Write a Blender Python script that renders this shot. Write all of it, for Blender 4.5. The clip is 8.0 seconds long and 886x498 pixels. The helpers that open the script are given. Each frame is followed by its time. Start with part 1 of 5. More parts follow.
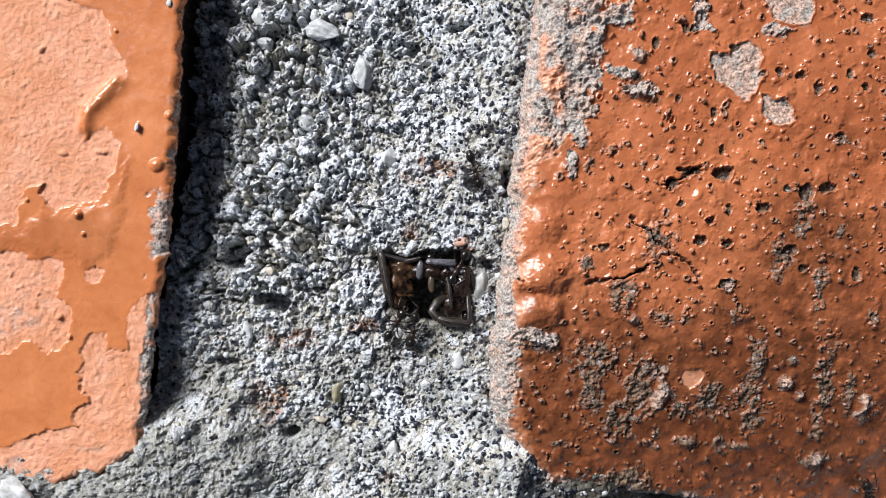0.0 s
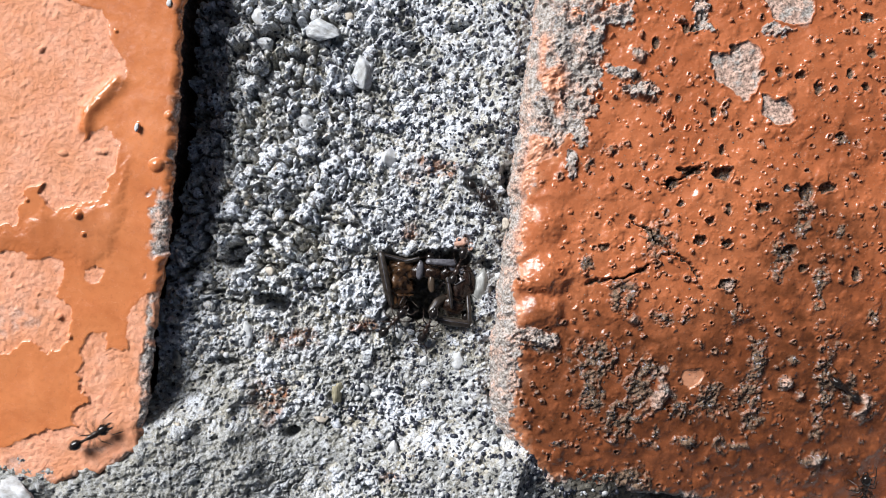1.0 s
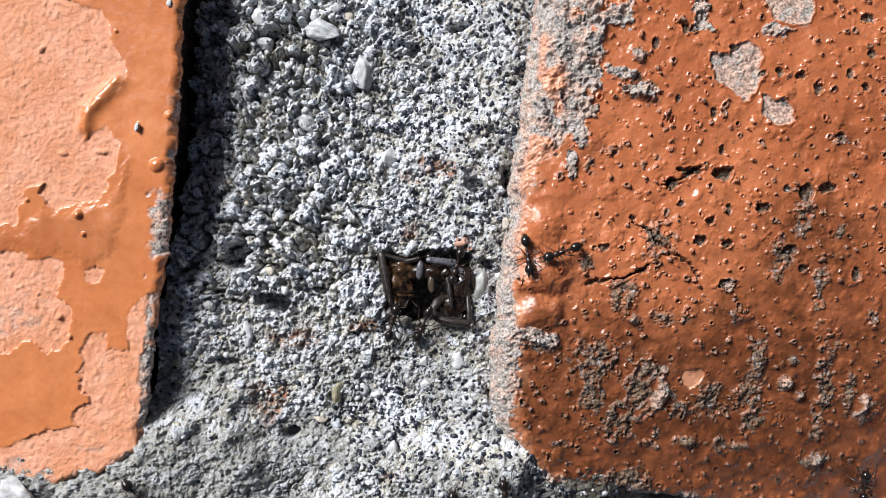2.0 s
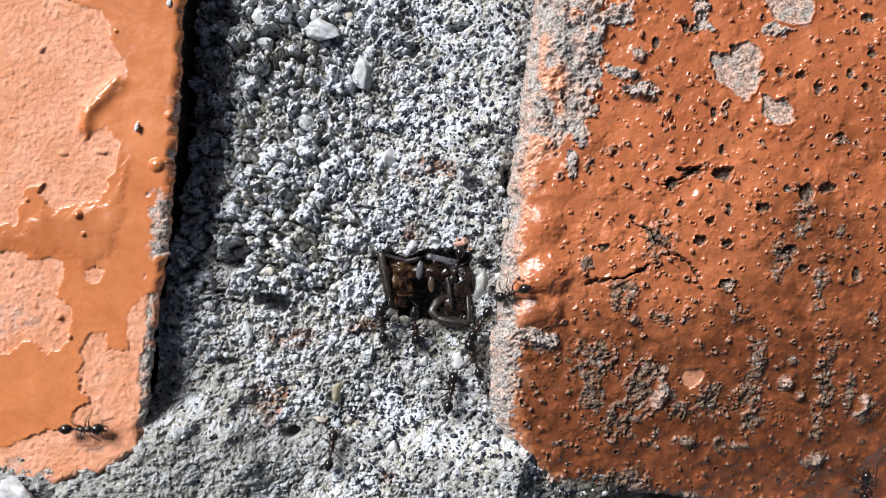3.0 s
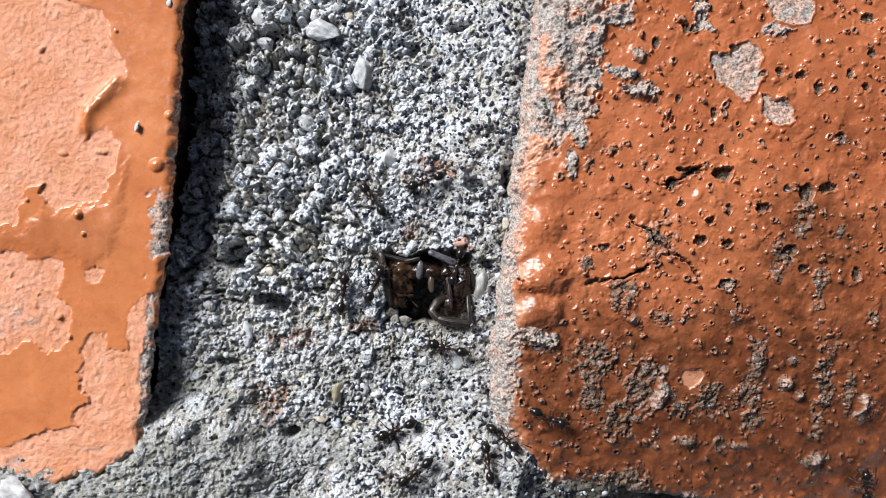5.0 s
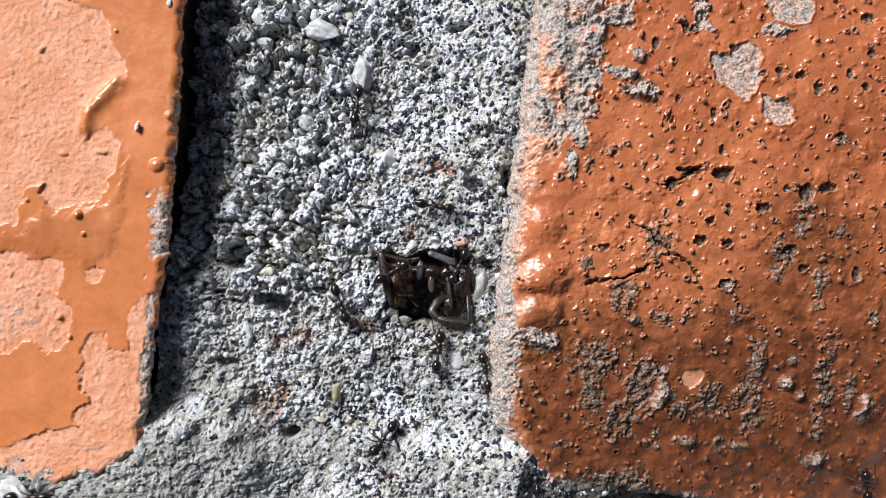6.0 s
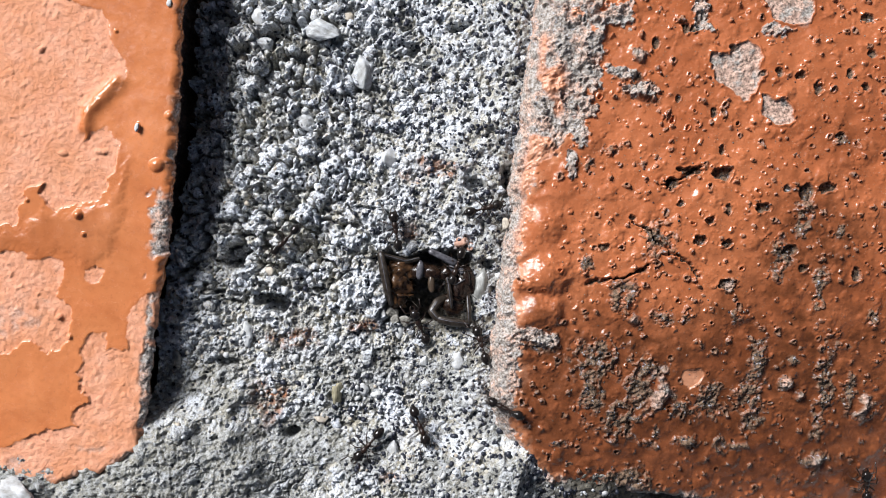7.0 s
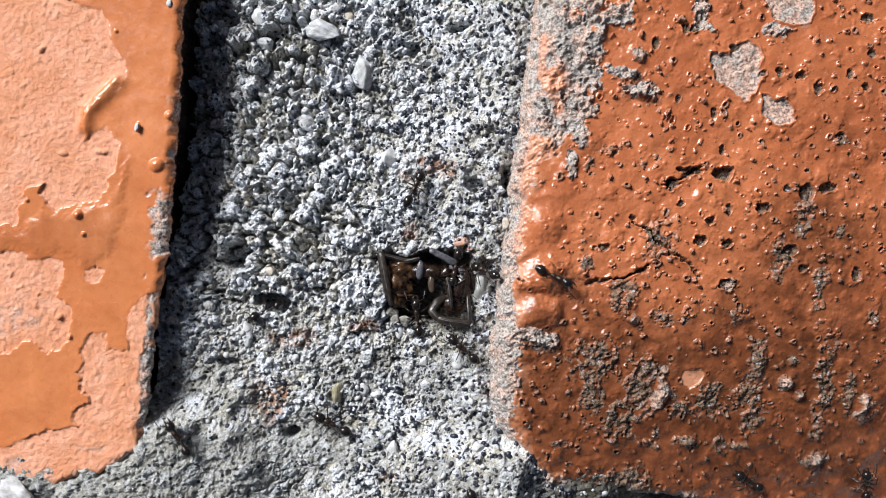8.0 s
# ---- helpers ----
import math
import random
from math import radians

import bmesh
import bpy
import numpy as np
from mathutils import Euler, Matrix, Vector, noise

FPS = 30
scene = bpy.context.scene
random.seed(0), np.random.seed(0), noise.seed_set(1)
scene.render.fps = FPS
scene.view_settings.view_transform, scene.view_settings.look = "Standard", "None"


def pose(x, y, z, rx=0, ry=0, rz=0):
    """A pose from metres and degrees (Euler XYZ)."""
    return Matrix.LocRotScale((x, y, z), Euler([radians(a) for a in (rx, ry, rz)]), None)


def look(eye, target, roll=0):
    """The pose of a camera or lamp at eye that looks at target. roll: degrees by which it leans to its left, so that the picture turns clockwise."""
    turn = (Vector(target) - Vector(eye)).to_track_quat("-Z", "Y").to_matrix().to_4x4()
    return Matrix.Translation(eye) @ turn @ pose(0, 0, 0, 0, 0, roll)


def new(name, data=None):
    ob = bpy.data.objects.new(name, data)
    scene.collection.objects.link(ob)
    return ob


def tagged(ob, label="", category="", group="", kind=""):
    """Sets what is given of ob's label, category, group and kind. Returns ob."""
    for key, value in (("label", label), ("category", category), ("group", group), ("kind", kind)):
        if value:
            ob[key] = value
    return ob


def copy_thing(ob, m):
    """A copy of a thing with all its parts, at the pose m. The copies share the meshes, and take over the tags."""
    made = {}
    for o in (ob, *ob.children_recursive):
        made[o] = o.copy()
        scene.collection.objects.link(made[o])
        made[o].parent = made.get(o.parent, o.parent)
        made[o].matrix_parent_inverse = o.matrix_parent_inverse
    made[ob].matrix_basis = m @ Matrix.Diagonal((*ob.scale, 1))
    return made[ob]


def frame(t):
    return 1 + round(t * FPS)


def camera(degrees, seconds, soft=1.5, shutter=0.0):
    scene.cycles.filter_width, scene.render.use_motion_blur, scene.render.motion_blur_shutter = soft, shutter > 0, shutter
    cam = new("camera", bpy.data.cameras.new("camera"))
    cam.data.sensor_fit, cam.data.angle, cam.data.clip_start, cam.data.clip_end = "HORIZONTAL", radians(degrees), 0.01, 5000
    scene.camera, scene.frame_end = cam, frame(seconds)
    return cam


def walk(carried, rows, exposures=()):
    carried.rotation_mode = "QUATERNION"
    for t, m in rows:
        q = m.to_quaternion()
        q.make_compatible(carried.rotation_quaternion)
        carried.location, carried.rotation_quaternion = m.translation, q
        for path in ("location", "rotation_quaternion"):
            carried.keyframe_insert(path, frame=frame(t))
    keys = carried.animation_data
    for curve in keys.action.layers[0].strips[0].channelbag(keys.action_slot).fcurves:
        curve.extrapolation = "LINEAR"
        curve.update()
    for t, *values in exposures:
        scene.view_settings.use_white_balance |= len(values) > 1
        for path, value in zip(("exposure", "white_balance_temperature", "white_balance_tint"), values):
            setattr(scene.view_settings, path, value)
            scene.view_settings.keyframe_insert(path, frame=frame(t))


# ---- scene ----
# All plan numbers below are millimetres; the joint lies along y, z points up out of the paving.
MM = 0.001
EYE = 90.4

cam = camera(55, 8.0, soft=0.5, shutter=0.5)
walk(cam, [(0, pose(0, 0, EYE * MM)), (8, pose(0, 0, EYE * MM))], exposures=[(0, 0.0), (8, 0.0)])

# ---- daylight ----
SUN_FROM = Vector((-0.61, 0.61, 0.68)).normalized()
world = bpy.data.worlds.new("sky")
scene.world = world
world.use_nodes = True
sky = world.node_tree.nodes.new("ShaderNodeTexSky")
sky.sky_type = "NISHITA"
sky.sun_disc = False
sky.sun_elevation = math.asin(SUN_FROM.z)
sky.air_density = 0.8
sky.dust_density = 3.0
sky.sun_rotation = math.atan2(SUN_FROM.x, SUN_FROM.y)
background = world.node_tree.nodes["Background"]
background.inputs["Strength"].default_value = 0.036
world.node_tree.links.new(sky.outputs[0], background.inputs[0])
sun_data = bpy.data.lights.new("sun", "SUN")
sun_data.energy = 6.8
sun_data.angle = radians(26)
sun_data.color = (0.97, 0.98, 1.0)
sun = new("sun", sun_data)
sun.matrix_world = look(SUN_FROM * 2.0, (0, 0, 0))


# ---- small tools ----
def rnd(seed):
    return np.random.RandomState(seed)


def lattice(ix, iy, seed):
    """A steady random number between 0 and 1 for each whole-numbered place."""
    n = (ix.astype(np.int64) * 374761393 + iy.astype(np.int64) * 668265263 + seed * 974634777) & 0x7FFFFFFF
    n = ((n ^ (n >> 13)) * 1274126177) & 0x7FFFFFFF
    n = ((n ^ (n >> 15)) * 2246822519) & 0x7FFFFFFF
    return ((n ^ (n >> 16)) & 0xFFFFFF) / float(0x1000000)


def noise2(x, y, seed):
    """Smooth noise, -1 to 1, one bump a unit."""
    ix, iy = np.floor(x), np.floor(y)
    fx, fy = x - ix, y - iy
    fx, fy = fx * fx * fx * (fx * (fx * 6 - 15) + 10), fy * fy * fy * (fy * (fy * 6 - 15) + 10)
    a, b = lattice(ix, iy, seed), lattice(ix + 1, iy, seed)
    c, d = lattice(ix, iy + 1, seed), lattice(ix + 1, iy + 1, seed)
    return 2 * ((a * (1 - fx) + b * fx) * (1 - fy) + (c * (1 - fx) + d * fx) * fy) - 1


def fbm(x, y, size, seed, octaves=4, fall=0.5):
    total, gain, s = 0.0, 1.0, 1.0 / size
    for k in range(octaves):
        c, t = math.cos(0.5 + 0.65 * k), math.sin(0.5 + 0.65 * k)
        total = total + gain * noise2((c * x - t * y) * s + 17.3 * k, (t * x + c * y) * s - 9.1 * k, seed + k)
        gain, s = gain * fall, s * 2.03
    return total


def cells(x, y, size, seed):
    """Cell noise: the way to the nearest seed, the way to the next, and the cell's own random number."""
    u, v = x / size, y / size
    ix, iy = np.floor(u), np.floor(v)
    first, second = np.full(u.shape, 9.0), np.full(u.shape, 9.0)
    own = np.zeros(u.shape)
    for dx in (-1, 0, 1):
        for dy in (-1, 0, 1):
            jx, jy = ix + dx, iy + dy
            px, py = jx + lattice(jx, jy, seed), jy + lattice(jx, jy, seed + 51)
            d = np.hypot(px - u, py - v)
            near = d < first
            second = np.where(near, first, np.minimum(second, d))
            own = np.where(near, lattice(jx, jy, seed + 97), own)
            first = np.where(near, d, first)
    return first, second, own


def smooth(lo, hi, x):
    k = np.clip((x - lo) / (hi - lo), 0, 1)
    return k * k * (3 - 2 * k)


def inside(x, y, corners):
    """Signed way to a closed outline, positive inside it."""
    best, odd = np.full(x.shape, 1e9), np.zeros(x.shape, bool)
    for (ax, ay), (bx, by) in zip(corners, corners[1:] + corners[:1]):
        ex, ey = bx - ax, by - ay
        k = np.clip(((x - ax) * ex + (y - ay) * ey) / max(ex * ex + ey * ey, 1e-9), 0, 1)
        best = np.minimum(best, np.hypot(x - ax - k * ex, y - ay - k * ey))
        if ey:
            odd ^= ((ay > y) != (by > y)) & (x < ax + (y - ay) * ex / ey)
    return np.where(odd, best, -best)


def along(x, y, line):
    """The way to an open line of points."""
    best = np.full(x.shape, 1e9)
    for (ax, ay), (bx, by) in zip(line, line[1:]):
        ex, ey = bx - ax, by - ay
        k = np.clip(((x - ax) * ex + (y - ay) * ey) / (ex * ex + ey * ey), 0, 1)
        best = np.minimum(best, np.hypot(x - ax - k * ex, y - ay - k * ey))
    return best


def steps(*runs):
    """Grid lines: runs of (from, to, step), each going on where the last one ended."""
    out = []
    for lo, hi, step in runs:
        count = max(1, int(round(abs(hi - lo) / step)))
        out.extend(lo + (hi - lo) * k / count for k in range(count))
    out.append(runs[-1][1])
    return np.array(out)


def sheet(name, X, Y, Z, material, marks):
    """A mesh over a grid of places in millimetres, with a number per vertex for each of the marks."""
    rows, cols = X.shape
    mesh = bpy.data.meshes.new(name)
    co = np.stack([X, Y, Z], -1).reshape(-1, 3) * MM
    k = np.arange(rows * cols).reshape(rows, cols)
    quads = np.stack([k[:-1, :-1], k[:-1, 1:], k[1:, 1:], k[1:, :-1]], -1).reshape(-1, 4)
    mesh.vertices.add(len(co))
    mesh.vertices.foreach_set("co", co.ravel().astype(np.float32))
    mesh.loops.add(quads.size)
    mesh.loops.foreach_set("vertex_index", quads.ravel().astype(np.int32))
    mesh.polygons.add(len(quads))
    mesh.polygons.foreach_set("loop_start", np.arange(0, quads.size, 4, dtype=np.int32))
    mesh.polygons.foreach_set("use_smooth", np.ones(len(quads), bool))
    mesh.update(calc_edges=True)
    for key, values in marks.items():
        mesh.attributes.new(key, "FLOAT", "POINT").data.foreach_set("value", values.ravel().astype(np.float32))
    mesh.materials.append(material)
    return new(name, mesh)


def part(name, bm, material, parent, label=""):
    """Links a bmesh as one mesh object under a thing or a part."""
    mesh = bpy.data.meshes.new(name)
    bm.to_mesh(mesh)
    bm.free()
    for face in mesh.polygons:
        face.use_smooth = True
    mesh.materials.append(material)
    ob = new(name, mesh)
    ob.parent = parent
    return tagged(ob, label)


# ---- materials ----
class Paint:
    """Node building in short words."""

    def __init__(self, name, rough=0.6, spec=0.5):
        self.mat = bpy.data.materials.new(name)
        self.mat.use_nodes = True
        self.tree = self.mat.node_tree
        self.shader = self.tree.nodes["Principled BSDF"]
        self.shader.inputs["Roughness"].default_value = rough
        self.shader.inputs["Specular IOR Level"].default_value = spec

    def link(self, value, socket):
        if isinstance(value, bpy.types.NodeSocket):
            self.tree.links.new(value, socket)
        elif isinstance(value, (tuple, list)):
            socket.default_value = (*value, 1) if len(value) == 3 and socket.type == "RGBA" else value
        else:
            socket.default_value = value

    def place(self):
        return self.tree.nodes.new("ShaderNodeTexCoord").outputs["Object"]

    def mark(self, name):
        node = self.tree.nodes.new("ShaderNodeAttribute")
        node.attribute_name = name
        return node.outputs["Fac"]

    def noise(self, size, detail=4, rough=0.55):
        """size in millimetres"""
        node = self.tree.nodes.new("ShaderNodeTexNoise")
        node.inputs["Scale"].default_value = 1000.0 / size
        node.inputs["Detail"].default_value = detail
        node.inputs["Roughness"].default_value = rough
        self.tree.links.new(self.place(), node.inputs["Vector"])
        return node.outputs["Fac"]

    def cell(self, size):
        node = self.tree.nodes.new("ShaderNodeTexVoronoi")
        node.inputs["Scale"].default_value = 1000.0 / size
        self.tree.links.new(self.place(), node.inputs["Vector"])
        return node

    def ramp(self, value, lo, hi, a=0.0, b=1.0):
        node = self.tree.nodes.new("ShaderNodeMapRange")
        node.inputs[1].default_value, node.inputs[2].default_value = lo, hi
        node.inputs[3].default_value, node.inputs[4].default_value = a, b
        self.link(value, node.inputs[0])
        return node.outputs[0]

    def mix(self, k, a, b):
        node = self.tree.nodes.new("ShaderNodeMix")
        node.data_type = "RGBA"
        self.link(k, node.inputs[0])
        self.link(a, node.inputs[6])
        self.link(b, node.inputs[7])
        return node.outputs[2]

    def math(self, op, a, b):
        node = self.tree.nodes.new("ShaderNodeMath")
        node.operation = op
        self.link(a, node.inputs[0])
        self.link(b, node.inputs[1])
        return node.outputs[0]

    def random(self):
        return self.tree.nodes.new("ShaderNodeObjectInfo").outputs["Random"]

    def island(self):
        return self.tree.nodes.new("ShaderNodeNewGeometry").outputs["Random Per Island"]

    def set(self, colour=None, rough=None, bumps=()):
        if colour is not None:
            self.link(colour, self.shader.inputs["Base Color"])
        if rough is not None:
            self.link(rough, self.shader.inputs["Roughness"])
        last = None
        for height, depth, strength in bumps:
            node = self.tree.nodes.new("ShaderNodeBump")
            node.inputs["Strength"].default_value = strength
            node.inputs["Distance"].default_value = depth * MM
            self.link(height, node.inputs["Height"])
            if last is not None:
                self.tree.links.new(last, node.inputs["Normal"])
            last = node.outputs["Normal"]
        if last is not None:
            self.tree.links.new(last, self.shader.inputs["Normal"])
        return self.mat


def cement_material():
    p = Paint("cement", 0.85, 0.35)
    grey = p.mix(p.ramp(p.noise(5.0), 0.35, 0.65), (0.65, 0.635, 0.59), (0.80, 0.80, 0.79))
    grey = p.mix(p.ramp(p.noise(0.75, 4, 0.6), 0.40, 0.62), p.mix(0.5, grey, (0.38, 0.33, 0.25)), grey)
    fine = p.mix(p.ramp(p.noise(0.34, 5, 0.7), 0.36, 0.45), (0.42, 0.38, 0.30), grey)
    tint = p.mix(p.ramp(p.noise(0.3, 2, 0.5), 0.42, 0.58), (0.58, 0.52, 0.38), (0.54, 0.63, 0.84))
    fine = p.mix(0.35, fine, tint)
    fine = p.mix(p.ramp(p.mark("tone"), 0.25, 0.44, 0.50, 0.0), fine, (0.27, 0.245, 0.18))
    fine = p.mix(p.ramp(p.mark("tone"), 0.46, 0.64, 0.0, 0.75), fine, (0.76, 0.81, 0.91))
    # Olive cast of the shaded gaps, painted into the mortar's low parts.
    fine = p.mix(p.math("MULTIPLY", p.mark("warm_shade"), 0.36), fine, (0.50, 0.455, 0.33))
    pale = p.mix(p.math("MULTIPLY", p.math("MULTIPLY", p.mark("pale"), p.ramp(p.mark("warm_shade"), 0.0, 0.6, 1.0, 0.2)), p.ramp(p.noise(0.55, 6, 0.75), 0.38, 0.48)), fine, (0.80, 0.83, 0.895))
    rust = p.mix(p.math("MULTIPLY", p.mark("rust"), p.ramp(p.noise(0.7, 4), 0.35, 0.6)), pale, (0.36, 0.15, 0.075))
    # Near-black tone for soil and dirt, and for the hollow's painted shade.
    dirt_shade = p.mix(p.math("MULTIPLY", p.mark("dirt_shade"), p.ramp(p.noise(0.6, 4), 0.3, 0.7, 0.75, 1.05)), rust, (0.045, 0.037, 0.027))
    dirt_shade = p.mix(p.math("MULTIPLY", p.mark("silt"), p.ramp(p.noise(1.4, 5, 0.65), 0.35, 0.6, 0.45, 1.0)), dirt_shade, p.mix(p.ramp(p.noise(0.5, 4), 0.4, 0.6), (0.18, 0.18, 0.16), (0.40, 0.41, 0.41)))
    spot = p.cell(0.62)
    speck = p.math("MULTIPLY", p.ramp(p.math("ADD", spot.outputs["Distance"], p.ramp(p.noise(0.2, 3), 0, 1, -0.12, 0.12)), 0.36, 0.28), p.ramp(spot.outputs["Color"], 0.64, 0.66))
    grain = p.mix(p.ramp(p.noise(0.19, 3, 0.65), 0.415, 0.45), p.mix(0.62, dirt_shade, (0.09, 0.08, 0.055)), dirt_shade)
    grain = p.mix(p.ramp(p.noise(0.09, 2, 0.6), 0.41, 0.46), p.mix(0.45, grain, (0.11, 0.10, 0.075)), grain)
    return p.set(p.mix(p.math("MULTIPLY", speck, 0.9), grain, (0.012, 0.013, 0.020)), None,
                 [(p.noise(0.20, 4, 0.65), 0.14, 1.0), (p.noise(0.6, 4, 0.6), 0.12, 0.5)])


def painted_brick_material(name, coat_a, coat_b, bare_a, bare_b, gloss, matt=1.0, dusty=0.35):
    p = Paint(name, gloss, 0.5)
    coat = p.mix(p.ramp(p.noise(9.0, 4), 0.32, 0.68), coat_a, coat_b)
    coat = p.mix(p.ramp(p.noise(0.5, 4, 0.6), 0.55, 0.8, 0.0, 0.25), coat, (0.16, 0.045, 0.015))
    coat = p.mix(p.ramp(p.noise(2.6, 6, 0.7), 0.45, 0.70, 0.0, 0.40), coat, (0.34, 0.085, 0.024))
    dust = p.cell(0.42)
    coat = p.mix(p.math("MULTIPLY", p.math("MULTIPLY", p.ramp(dust.outputs["Distance"], 0.22, 0.12), p.ramp(dust.outputs["Color"], 0.66, 0.68)), dusty), coat, (0.10, 0.05, 0.03))
    fleck = p.cell(0.33)
    coat = p.mix(p.math("MULTIPLY", p.math("MULTIPLY", p.ramp(fleck.outputs["Distance"], 0.20, 0.10), p.ramp(fleck.outputs["Color"], 0.74, 0.76)), dusty), coat, (0.60, 0.38, 0.26))
    mote = p.cell(0.19)
    coat = p.mix(p.math("MULTIPLY", p.math("MULTIPLY", p.ramp(mote.outputs["Distance"], 0.30, 0.16), p.ramp(mote.outputs["Color"], 0.62, 0.66)), dusty), coat, p.mix(p.ramp(p.noise(0.4, 2), 0.45, 0.55), (0.09, 0.04, 0.02), (0.66, 0.42, 0.30)))
    bare = p.mix(p.ramp(p.noise(1.1, 5, 0.65), 0.36, 0.64), bare_a, bare_b)
    bare = p.mix(p.ramp(p.noise(3.5, 5, 0.65), 0.42, 0.60, 0.0, 0.55), bare, (0.56, 0.215, 0.09))
    bare = p.mix(p.ramp(p.noise(0.25, 3, 0.6), 0.62, 0.68, 0.0, 0.5), bare, (0.26, 0.12, 0.07))
    # Browner coat: thick paint pools on the left brick, painted-in shade on the right.
    coat = p.mix(p.math("MULTIPLY", p.mark("film_or_shade"), p.ramp(p.noise(2.2, 5, 0.65), 0.30, 0.62, 0.45, 1.0)), coat, (0.095, 0.030, 0.011))
    colour = p.mix(p.mark("bare"), coat, bare)
    # Grime crust on the paint; the same colour paints the left brick's shaded side.
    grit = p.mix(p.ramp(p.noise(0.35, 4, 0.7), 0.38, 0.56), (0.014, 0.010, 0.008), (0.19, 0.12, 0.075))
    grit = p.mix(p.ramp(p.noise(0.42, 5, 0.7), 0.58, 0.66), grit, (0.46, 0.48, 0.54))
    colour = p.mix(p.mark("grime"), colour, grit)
    stone = p.mix(p.ramp(p.noise(0.26, 5, 0.75), 0.36, 0.58), (0.10, 0.075, 0.055), p.mix(p.ramp(p.noise(1.3, 4, 0.6), 0.50, 0.64), (0.66, 0.44, 0.35), (0.46, 0.43, 0.40)))
    colour = p.mix(p.mark("stone"), colour, stone)
    sand = p.mix(p.ramp(p.noise(1.7, 4, 0.6), 0.44, 0.60), (0.42, 0.385, 0.355), (0.58, 0.37, 0.285))
    sand = p.mix(p.ramp(p.noise(0.24, 4, 0.7), 0.40, 0.56), (0.17, 0.135, 0.11), sand)
    sand = p.mix(p.ramp(p.noise(0.30, 3, 0.6), 0.58, 0.68, 0.0, 0.6), sand, (0.60, 0.61, 0.66))
    colour = p.mix(p.mark("sand"), colour, sand)
    worn = p.math("MAXIMUM", p.math("MAXIMUM", p.math("MULTIPLY", p.mark("bare"), matt), p.mark("grime")), p.math("MAXIMUM", p.mark("stone"), p.mark("sand")))
    fine = p.noise(0.22, 5, 0.7)
    broad = p.noise(1.6, 3, 0.5)
    return p.set(colour, p.math("ADD", p.ramp(worn, 0.0, 1.0, gloss, 0.85), p.ramp(p.noise(1.2, 4, 0.6), 0.3, 0.7, -0.08, 0.10)),
                 [(p.math("MULTIPLY", fine, p.ramp(worn, 0, 1, 0.12 if dusty > 0.4 else 0.06, 1.0)), 0.10, 0.9), (p.noise(0.6, 3, 0.5), 0.05, 0.4), (broad, 0.12, 0.35)])


def plain(name, a, b, size, rough, spec=0.5, bump=0.02, relief=0.6):
    p = Paint(name, rough, spec)
    n = p.noise(size, 5, 0.6)
    return p.set(p.mix(p.ramp(n, 0.33, 0.67), a, b), p.ramp(n, 0.3, 0.7, rough * 0.8, min(1, rough * 1.25)), [(n, bump, relief)])


CEMENT = cement_material()
LEFT_COAT = painted_brick_material("peeling_orange_paint", (0.50, 0.155, 0.052), (0.58, 0.205, 0.078), (0.72, 0.355, 0.225), (0.65, 0.275, 0.155), 0.22, 1.0, 0.18)
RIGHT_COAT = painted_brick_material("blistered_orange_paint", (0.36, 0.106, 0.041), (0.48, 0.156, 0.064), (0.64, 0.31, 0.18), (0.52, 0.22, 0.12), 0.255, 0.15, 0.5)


def grain_material(name, tones, rough=0.6):
    p = Paint(name, rough)
    n = p.noise(0.3, 4, 0.65)
    a = p.mix(p.island(), tones[0], tones[1])
    a = p.mix(p.random(), a, tones[1])
    return p.set(p.mix(p.ramp(n, 0.35, 0.7), a, tones[2]), None, [(n, 0.05, 0.7)])


DARK_GRAIN = grain_material("blue_black_grit", ((0.006, 0.007, 0.011), (0.022, 0.025, 0.040), (0.014, 0.016, 0.026)), 0.42)
PALE_GRAIN = grain_material("pale_grit", ((0.28, 0.27, 0.24), (0.46, 0.46, 0.45), (0.58, 0.60, 0.63)))
TAN_GRAIN = grain_material("tan_grit", ((0.22, 0.17, 0.12), (0.40, 0.34, 0.27), (0.56, 0.51, 0.44)))
QUARTZ = grain_material("milky_quartz", ((0.20, 0.20, 0.18), (0.26, 0.26, 0.24), (0.46, 0.465, 0.45)), 0.35)
QUARTZ.node_tree.nodes["Principled BSDF"].inputs["Transmission Weight"].default_value = 0.35
OLIVE_STONE = plain("olive_pebble", (0.15, 0.13, 0.075), (0.36, 0.33, 0.235), 0.5, 0.6, 0.4, 0.1, 1.0)
PINK_STONE = plain("pink_pebble", (0.30, 0.13, 0.08), (0.62, 0.42, 0.33), 0.5, 0.75, 0.4, 0.15, 1.0)
GREY_STONE = plain("grey_pebble", (0.26, 0.26, 0.25), (0.58, 0.60, 0.63), 0.35, 0.75, 0.4, 0.2, 1.0)
DULL_STONE = plain("dull_grey_pebble", (0.11, 0.10, 0.085), (0.33, 0.32, 0.29), 0.4, 0.75, 0.4, 0.2, 1.0)
CHITIN = plain("black_chitin", (0.006, 0.005, 0.005), (0.016, 0.012, 0.010), 0.2, 0.13, 0.45, 0.004)
CHITIN_BROWN = plain("dark_brown_chitin", (0.010, 0.0055, 0.004), (0.028, 0.014, 0.009), 0.2, 0.3, 0.5, 0.006)
HUSK = plain("dark_brown_husk", (0.004, 0.0022, 0.0016), (0.032, 0.016, 0.009), 0.5, 0.26, 0.5, 0.08)
HUSK_BROWN = plain("translucent_brown_husk", (0.014, 0.007, 0.004), (0.095, 0.047, 0.021), 0.8, 0.25, 0.5, 0.06)
